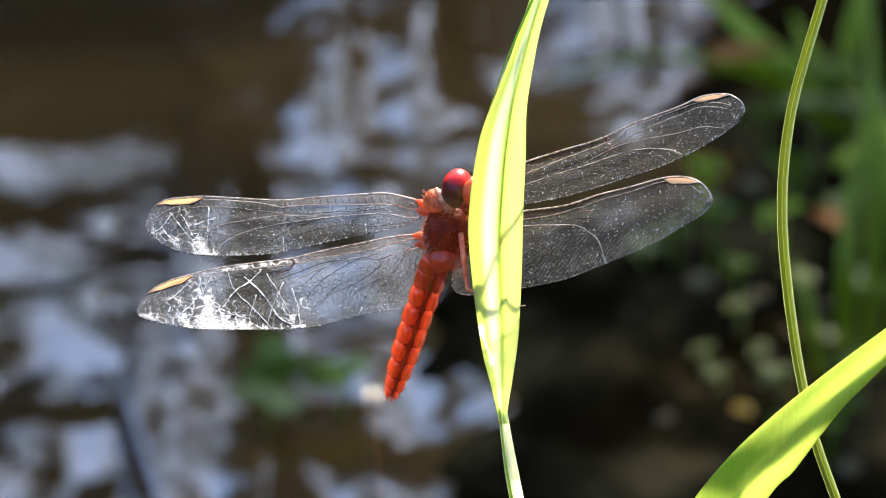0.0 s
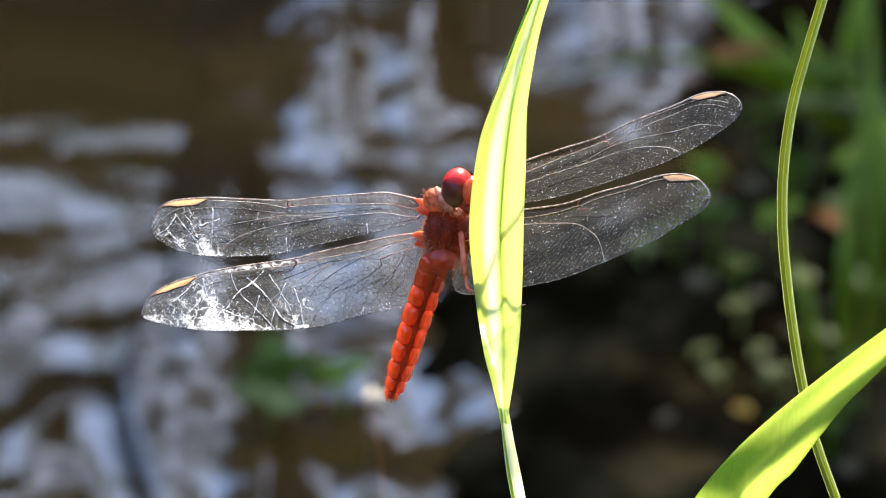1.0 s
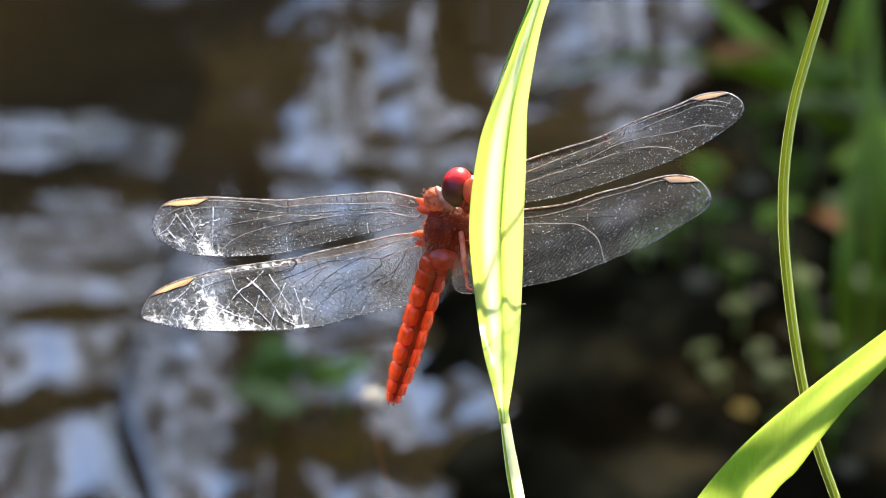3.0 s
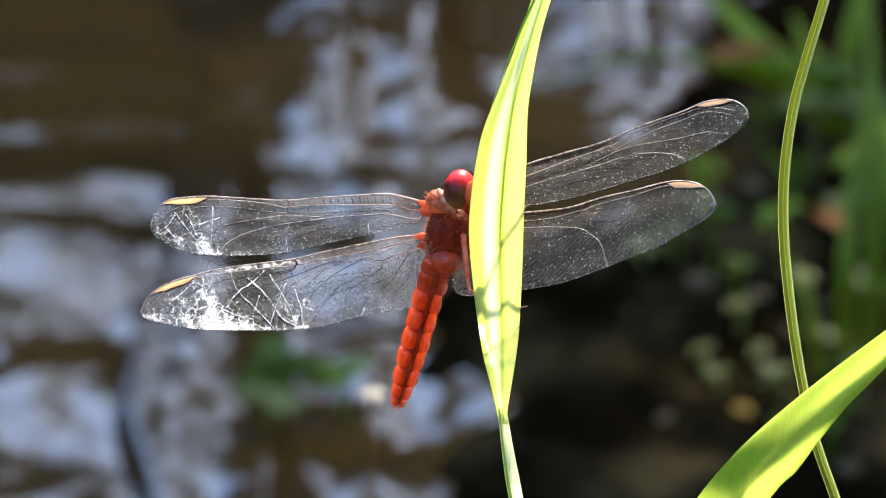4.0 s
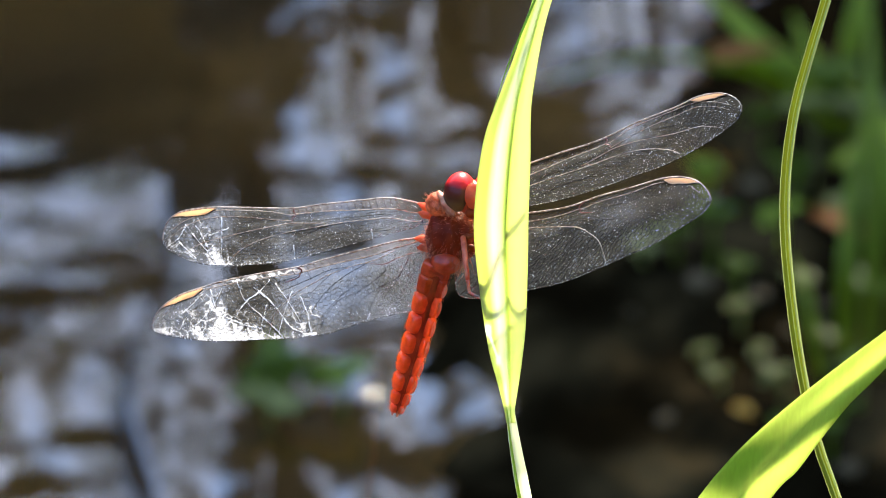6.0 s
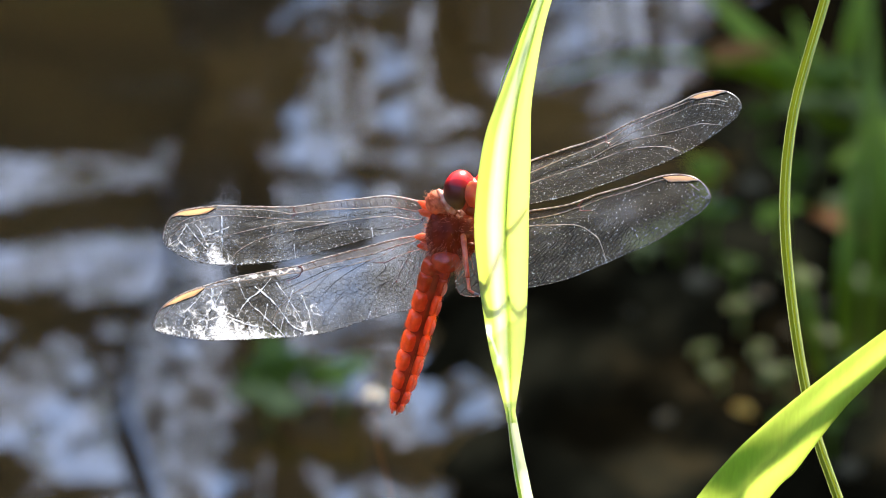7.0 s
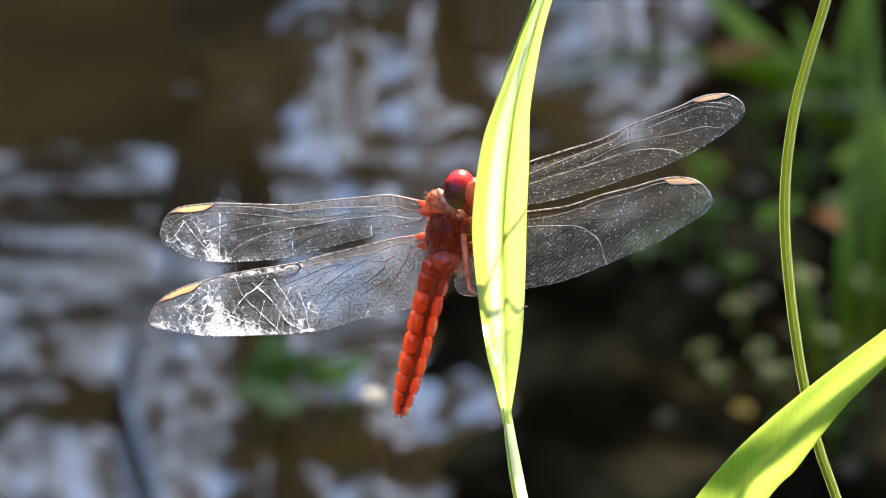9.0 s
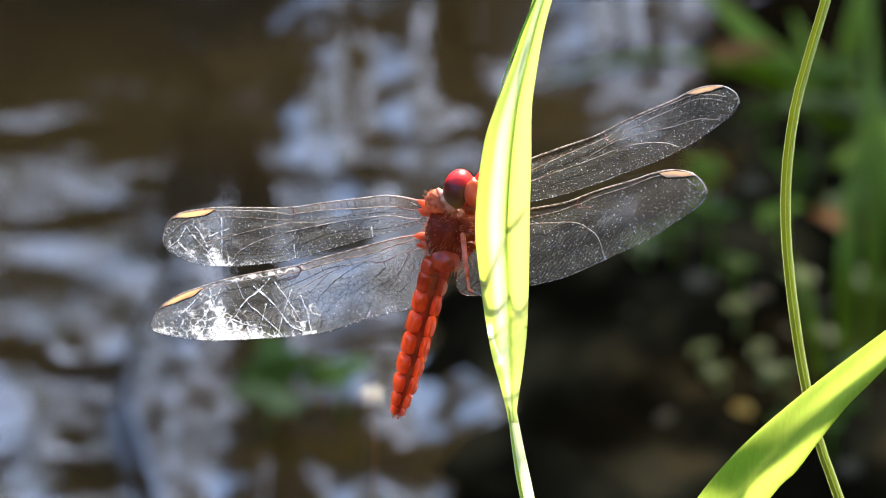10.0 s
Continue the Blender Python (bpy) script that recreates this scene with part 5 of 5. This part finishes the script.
def abdomen():
    joints = [0.0, 0.085, 0.20, 0.335, 0.47, 0.605, 0.735, 0.855, 0.945, 1.0]
    total = AB.flat((-5.96, -19.12))[0]
    width = lambda t: float(np.interp(t, [0, .06, .2, .45, .65, .8, .92, 1.0], [1.55, 1.62, 1.50, 1.45, 1.40, 1.22, 0.90, 0.55]))

    def ring(t, puff, n=56):
        w = width(t)
        out = []
        for k in range(n):
            a = 2 * math.pi * k / n
            c, s = math.cos(a), math.sin(a)
            b = w * (1 + 0.07 * puff) * math.copysign(abs(c) ** 0.8, c)
            up = 0.85 * w * math.copysign(abs(s) ** 0.9, s)
            if s > 0:   # the side that shows: puffed flaps on both sides of a groove
                q = b / w
                lobe = math.exp(-((q + 0.46) / 0.45) ** 2) + 0.90 * math.exp(-((q - 0.72) / 0.25) ** 2)
                g = min(1.0, max(0.0, (t + 0.01) / 0.10))
                lobe = g * lobe + (1 - g) * 0.9 * math.exp(-(q / 0.85) ** 4)
                up = w * (0.16 + 0.50 * lobe * (0.58 + 0.52 * puff)) * min(1.0, s * 2.2)
            wrinkle = 0.035 * noise.noise((t * 34, 3.0 * c, 2.0 * s)) + 0.05 * noise.noise((t * 6, 5.0 * c, 3.0))
            out.append((t * total, b * (1 + wrinkle), up + w * wrinkle))
        return out

    core = [[(t * total, 0.62 * width(t) * math.cos(a), 0.30 * width(t) * math.sin(a) + 0.02) for a in np.linspace(0, 2 * math.pi, 14, endpoint=False)] for t in np.linspace(0.02, 0.985, 50)]
    ob = part("abdomen", mesh_of("abdomen", *loft(core), M_STERNUM), dragonfly, "slender red abdomen with a dark groove and puffed edges", AB.stand())
    for a, b in zip(joints, joints[1:]):
        rings = []
        for e in np.linspace(0, 1, 11):
            soft_start = min(1.0, max(0.25, (a - 0.05) / 0.15))
            puff = (math.sin(math.pi * e) ** 0.6 * 1.5 - 0.5) * soft_start
            squeeze = 1 - 0.14 * soft_start if e in (0.0, 1.0) else 1.0
            rings.append([(p[0], p[1] * squeeze, p[2] * squeeze) for p in ring(a + (b - a) * (0.03 + 0.94 * e), puff)])
        part("segment", mesh_of("segment", *loft(rings), M_RED), ob)
        # paler tube on one edge: the sunlit rim put into its colour
        if a > 0.05:
            seam = [(total * (a + (b - a) * e), width(a + (b - a) * e) * (0.93 + 0.08 * math.sin(math.pi * e)), 0.42 * width(a + (b - a) * e)) for e in (0.12, 0.35, 0.65, 0.88)]
            part("sunlit_rim", mesh_of("sunlit_rim", *tube(seam, [0.10, 0.24, 0.24, 0.10], 8, 12), M_SUNLIT_RIM), ob, "pale salmon tube painting the sunlit rim of the segment's edge")
    # dark plates in the groove
    for a, b in zip(joints[2:-1], joints[3:]):
        rings = []
        for e in np.linspace(0.06, 0.94, 6):
            t = a + (b - a) * e
            w = width(t)
            rings.append([(t * total, (0.24 + s * 0.10) * w, 0.24 * w + 0.06 * (1 - s * s)) for s in (-1, -.5, 0, .5, 1)] + [(t * total, (0.24 + s * 0.10) * w, 0.12 * w) for s in (1, 0, -1)])
        part("sternite", mesh_of("sternite", *loft(rings), M_BELLY), ob, "dark red-brown belly plate")
    for s in (-1, 1):
        part("tail_hook", mesh_of("tail_hook", *tube([(total * 0.985, s * 0.2, 0), (total * 1.01, s * 0.3, 0.05), (total * 1.022, s * 0.2, 0.1)], [0.2, 0.16, 0.05], 7, 8), M_COLLAR), ob, "pale orange tail hook")
    # bristles along both edges
    r = random.Random(4)
    bits = []
    for k in range(300):
        t = r.uniform(0.05, 0.98)
        s = r.choice((-1, 1, 1))
        p = np.array((t * total, s * width(t) * 1.04, r.uniform(-0.2, 0.3)))
        bits.append(tube([p, p + (0.12, s * 0.12, 0.02), p + (0.22, s * 0.17, 0.03)], [0.03, 0.02, 0.006], 3))
    tagged(part("bristle", mesh_of("bristle", *joined(bits), M_STERNUM), ob), kind="stuff")
    return ob


def legs():
    ways = [
        ([(1.78, -2.60, -1.42), (2.02, -5.50, -3.87), (2.26, -6.00, -6.01), (2.44, -6.40, -7.35), (3.11, -8.00, -7.71), (3.60, -8.40, -7.83)], "reddish leg hanging beside the grass leaf"),
        ([(3.40, -2.60, -2.03), (4.10, -8.00, -4.50), (4.20, -9.15, -7.00), (5.54, -9.34, -3.32), (6.58, -9.36, -1.00), (8.35, -9.38, 1.44), (8.59, -9.50, 1.68)], "thin leg gripping the grass leaf"),
        ([(3.30, -2.20, -2.30), (4.70, -7.40, -4.20), (4.60, -8.90, -9.00), (5.66, -9.24, -9.40), (6.77, -9.42, -7.95), (7.75, -9.40, -9.25), (8.72, -9.55, -9.10)], "thin leg with its claw round the leaf's edge"),
    ]
    for row, label in ways:
        n = len(row)
        p = np.array(row)
        fine = np.vstack([p[i] + (p[i + 1] - p[i]) * t for i in range(n - 1) for t in (0, .15, .5, .85)] + [p[-1:]])
        rad = np.interp(np.linspace(0, 1, len(fine)), [0, .3, .6, .85, 1], [0.33, 0.27, 0.20, 0.17, 0.07])
        cut, end = 9, len(fine) - (14 if row[2][2] == -9.0 else 5)
        leg = part("leg", mesh_of("leg", *tube(fine[:cut], rad[:cut], 8), M_LEG), dragonfly, label)
        part("tibia", mesh_of("tibia", *tube(fine[cut - 1:end], rad[cut - 1:end] * 0.85, 7), M_LEG), leg)
        part("tarsus", mesh_of("tarsus", *tube(fine[end - 1:], rad[end - 1:] * 0.8, 6), M_CLAW), leg, "dark slender foot")
        r = random.Random(n)
        spines = []
        for k in range(14):
            t = r.uniform(0.35, 0.9) * (len(fine) - 1)
            q = fine[int(t)] + (fine[int(t) + 1] - fine[int(t)]) * (t - int(t))
            spines.append(tube([q, q + np.array((r.uniform(-.3, .3), r.uniform(-.1, .1), -0.35))], [0.03, 0.008], 3))
        part("spine", mesh_of("spine", *joined(spines), M_STERNUM), leg)


thorax()
head()
tail = abdomen()
legs()


# ---------------------------------------------------------------- what moves
def sway(t, dx, dz, turn, place=STAGE):
    return t, place @ pose(dx * MM, 0, dz * MM, 0, turn, 0)


def motions():
    # the dragonfly shifts with its leaf
    walk(dragonfly, [
        (0.0, sway(0, 0.000, -0.000, 0, DRAGONFLY)[1]),
        (0.5, sway(0, 0.141, 0.283, 0, DRAGONFLY)[1]),
        (1.0, sway(0, 0.000, 0.095, 0, DRAGONFLY)[1]),
        (1.5, sway(0, -0.141, 0.092, 0, DRAGONFLY)[1]),
        (2.0, sway(0, -0.046, 0.375, 0, DRAGONFLY)[1]),
        (2.5, sway(0, -0.046, 0.283, 0, DRAGONFLY)[1]),
        (4.0, sway(0, 0.234, -0.095, 0, DRAGONFLY)[1]),
        (4.5, sway(0, 0.098, -0.283, 0, DRAGONFLY)[1]),
        (5.0, sway(0, 0.098, -0.473, 0, DRAGONFLY)[1]),
        (5.5, sway(0, 0.234, -0.424, 0, DRAGONFLY)[1]),
        (7.0, sway(0, 0.237, -0.141, 0, DRAGONFLY)[1]),
        (7.5, sway(0, 0.283, -0.046, 0, DRAGONFLY)[1]),
        (8.0, sway(0, 0.237, -0.848, 0, DRAGONFLY)[1]),
        (8.5, sway(0, 0.329, 0.237, 0, DRAGONFLY)[1]),
        (9.0, sway(0, 0.237, -0.098, 0, DRAGONFLY)[1]),
        (9.5, sway(0, 0.000, -0.516, 0, DRAGONFLY)[1]),
        (10.0, sway(0, 0.191, -0.046, 0, DRAGONFLY)[1]),
    ])
    # wings and abdomen tremble and settle
    walk(wing_lf, [
        (0.0, swing(LF.base, LF.angle +0.00, -25.00)),
        (0.5, swing(LF.base, LF.angle +1.18, -27.43)),
        (1.0, swing(LF.base, LF.angle +0.60, -27.14)),
        (1.5, swing(LF.base, LF.angle +0.45, -27.24)),
        (2.0, swing(LF.base, LF.angle +0.77, -27.20)),
        (2.5, swing(LF.base, LF.angle +1.02, -27.63)),
        (4.0, swing(LF.base, LF.angle -0.22, -26.09)),
        (4.5, swing(LF.base, LF.angle +1.44, -29.92)),
        (5.0, swing(LF.base, LF.angle +1.44, -29.81)),
        (5.5, swing(LF.base, LF.angle +1.89, -29.97)),
        (7.0, swing(LF.base, LF.angle +2.56, -30.25)),
        (7.5, swing(LF.base, LF.angle +2.82, -30.28)),
        (8.0, swing(LF.base, LF.angle +3.74, -31.12)),
        (8.5, swing(LF.base, LF.angle +3.00, -30.44)),
        (9.0, swing(LF.base, LF.angle +1.82, -29.40)),
        (9.5, swing(LF.base, LF.angle +2.05, -29.72)),
        (10.0, swing(LF.base, LF.angle +3.22, -30.19)),
    ])
    walk(wing_lh, [
        (0.0, swing(LH.base, LH.angle +0.00, -25.00)),
        (0.5, swing(LH.base, LH.angle +1.52, -26.70)),
        (1.0, swing(LH.base, LH.angle +0.82, -26.47)),
        (1.5, swing(LH.base, LH.angle +0.71, -26.27)),
        (2.0, swing(LH.base, LH.angle +0.94, -26.14)),
        (2.5, swing(LH.base, LH.angle +1.22, -26.34)),
        (4.0, swing(LH.base, LH.angle +0.06, -25.58)),
        (4.5, swing(LH.base, LH.angle +2.54, -28.65)),
        (5.0, swing(LH.base, LH.angle +2.51, -28.51)),
        (5.5, swing(LH.base, LH.angle +2.84, -28.14)),
        (7.0, swing(LH.base, LH.angle +3.34, -28.65)),
        (7.5, swing(LH.base, LH.angle +3.45, -28.20)),
        (8.0, swing(LH.base, LH.angle +4.39, -28.55)),
        (8.5, swing(LH.base, LH.angle +3.27, -28.22)),
        (9.0, swing(LH.base, LH.angle +2.10, -27.55)),
        (9.5, swing(LH.base, LH.angle +2.53, -27.73)),
        (10.0, swing(LH.base, LH.angle +3.49, -27.86)),
    ])
    walk(wing_rf, [
        (0.0, swing(RF.base, RF.angle +0.00, 22.00)),
        (0.5, swing(RF.base, RF.angle +0.90, 23.22)),
        (1.0, swing(RF.base, RF.angle +0.47, 23.28)),
        (1.5, swing(RF.base, RF.angle +0.09, 22.61)),
        (2.0, swing(RF.base, RF.angle +0.18, 23.21)),
        (2.5, swing(RF.base, RF.angle +0.43, 22.99)),
        (4.0, swing(RF.base, RF.angle -1.12, 21.95)),
        (4.5, swing(RF.base, RF.angle +0.11, 23.61)),
        (5.0, swing(RF.base, RF.angle -0.15, 22.84)),
        (5.5, swing(RF.base, RF.angle +0.65, 23.43)),
        (7.0, swing(RF.base, RF.angle +1.34, 24.16)),
        (7.5, swing(RF.base, RF.angle +1.46, 24.03)),
        (8.0, swing(RF.base, RF.angle +2.93, 25.58)),
        (8.5, swing(RF.base, RF.angle +1.95, 23.58)),
        (9.0, swing(RF.base, RF.angle +0.32, 23.09)),
        (9.5, swing(RF.base, RF.angle +0.79, 24.29)),
        (10.0, swing(RF.base, RF.angle +2.36, 24.20)),
    ])
    walk(wing_rh, [
        (0.0, swing(RH.base, RH.angle +0.00, 22.00)),
        (0.5, swing(RH.base, RH.angle +0.81, 23.12)),
        (1.0, swing(RH.base, RH.angle +0.55, 22.93)),
        (1.5, swing(RH.base, RH.angle +0.07, 22.86)),
        (2.0, swing(RH.base, RH.angle +0.35, 23.33)),
        (2.5, swing(RH.base, RH.angle +0.35, 23.33)),
        (4.0, swing(RH.base, RH.angle -0.99, 21.43)),
        (4.5, swing(RH.base, RH.angle -0.23, 22.09)),
        (5.0, swing(RH.base, RH.angle -0.46, 22.18)),
        (5.5, swing(RH.base, RH.angle +0.47, 23.27)),
        (7.0, swing(RH.base, RH.angle +1.03, 24.16)),
        (7.5, swing(RH.base, RH.angle +1.29, 24.32)),
        (8.0, swing(RH.base, RH.angle +2.64, 26.67)),
        (8.5, swing(RH.base, RH.angle +2.08, 24.82)),
        (9.0, swing(RH.base, RH.angle +0.11, 23.42)),
        (9.5, swing(RH.base, RH.angle +0.28, 24.18)),
        (10.0, swing(RH.base, RH.angle +2.16, 25.61)),
    ])
    walk(tail, [
        (0.0, swing(AB.base, AB.angle +0.00, -33.00)),
        (0.5, swing(AB.base, AB.angle +0.10, -31.55)),
        (1.0, swing(AB.base, AB.angle +0.30, -31.67)),
        (1.5, swing(AB.base, AB.angle +0.79, -30.45)),
        (2.0, swing(AB.base, AB.angle +0.84, -31.28)),
        (2.5, swing(AB.base, AB.angle +0.86, -30.09)),
        (4.0, swing(AB.base, AB.angle +2.62, -29.17)),
        (4.5, swing(AB.base, AB.angle +2.84, -26.39)),
        (5.0, swing(AB.base, AB.angle +3.19, -25.30)),
        (5.5, swing(AB.base, AB.angle +2.72, -25.81)),
        (7.0, swing(AB.base, AB.angle +2.52, -25.76)),
        (7.5, swing(AB.base, AB.angle +3.18, -25.70)),
        (8.0, swing(AB.base, AB.angle +2.83, -23.60)),
        (8.5, swing(AB.base, AB.angle +3.11, -26.07)),
        (9.0, swing(AB.base, AB.angle +4.29, -23.67)),
        (9.5, swing(AB.base, AB.angle +4.32, -21.67)),
        (10.0, swing(AB.base, AB.angle +3.62, -22.18)),
    ])
    # the grass sways
    walk(grass_leaf, [
        (0.0, sway(0, 0.000, 0, 0.000)[1]),
        (0.5, sway(0, 0.351, 0, -0.583)[1]),
        (1.0, sway(0, 0.095, 0, -0.220)[1]),
        (1.5, sway(0, -0.062, 0, -0.088)[1]),
        (2.0, sway(0, 0.064, 0, -0.181)[1]),
        (2.5, sway(0, 0.095, 0, -0.220)[1]),
        (4.0, sway(0, 0.059, 0, 0.267)[1]),
        (4.5, sway(0, 0.312, 0, -0.090)[1]),
        (5.0, sway(0, 0.275, 0, 0.226)[1]),
        (5.5, sway(0, 0.501, 0, -0.316)[1]),
        (7.0, sway(0, 0.663, 0, -0.674)[1]),
        (7.5, sway(0, 0.662, 0, -0.622)[1]),
        (8.0, sway(0, 0.829, 0, -0.888)[1]),
        (8.5, sway(0, 0.823, 0, -1.029)[1]),
        (9.0, sway(0, 0.404, 0, -0.090)[1]),
        (9.5, sway(0, 0.438, 0, -0.187)[1]),
        (10.0, sway(0, 0.765, 0, -0.807)[1]),
    ])
    walk(grass_stem, [
        (0.0, sway(0, 0.000, 0, 0.000)[1]),
        (0.5, sway(0, 0.095, 0, 0.003)[1]),
        (1.0, sway(0, 0.000, 0, 0.000)[1]),
        (1.5, sway(0, 0.000, 0, 0.000)[1]),
        (2.0, sway(0, 0.023, 0, 0.038)[1]),
        (2.5, sway(0, 0.072, 0, 0.081)[1]),
        (4.0, sway(0, 0.096, 0, 0.164)[1]),
        (4.5, sway(0, 0.257, 0, 0.083)[1]),
        (5.0, sway(0, 0.282, 0, 0.172)[1]),
        (5.5, sway(0, 0.259, 0, 0.250)[1]),
        (7.0, sway(0, 0.280, 0, 0.000)[1]),
        (7.5, sway(0, 0.280, 0, 0.000)[1]),
        (8.0, sway(0, 0.329, 0, 0.126)[1]),
        (8.5, sway(0, 0.280, 0, 0.000)[1]),
        (9.0, sway(0, 0.259, 0, 0.214)[1]),
        (9.5, sway(0, 0.283, 0, 0.287)[1]),
        (10.0, sway(0, 0.375, 0, 0.003)[1]),
    ])
    walk(broad_leaf, [
        (0.0, sway(0, 0.000, 0, 0.000)[1]),
        (0.5, sway(0, 0.091, 0, 0.000)[1]),
        (1.0, sway(0, 0.000, 0, 0.000)[1]),
        (1.5, sway(0, -0.091, 0, 0.000)[1]),
        (2.0, sway(0, 0.000, 0, 0.000)[1]),
        (2.5, sway(0, 0.280, 0, 0.000)[1]),
        (4.0, sway(0, 0.280, 0, 0.000)[1]),
        (4.5, sway(0, 0.372, 0, 0.000)[1]),
        (5.0, sway(0, 0.372, 0, 0.000)[1]),
        (5.5, sway(0, 0.372, 0, 0.000)[1]),
        (7.0, sway(0, 0.189, 0, 0.000)[1]),
        (7.5, sway(0, 0.091, 0, 0.000)[1]),
        (8.0, sway(0, 0.091, 0, 0.000)[1]),
        (8.5, sway(0, 0.091, 0, 0.000)[1]),
        (9.0, sway(0, 0.091, 0, 0.000)[1]),
        (9.5, sway(0, 0.561, 0, 0.000)[1]),
        (10.0, sway(0, 0.280, 0, 0.000)[1]),
    ])
    # ripples run with the stream, the glint's tuft trembles so that it flickers
    walk(ripples, [(0.5 * k, pose(-0.02 + 0.042 * k, 0.006 * math.sin(1.3 * k), -0.0032 + 0.0004 * math.sin(2.1 * k))) for k in range(21)])
    walk(seed, [(0.5 * k, GLINT_POSE @ pose(0.00006 * math.sin(1.1 * k), 0, 0, 0, 0.3 * math.sin(2.4 * k), 25 * math.sin(1.7 * k))) for k in range(21)])


motions()
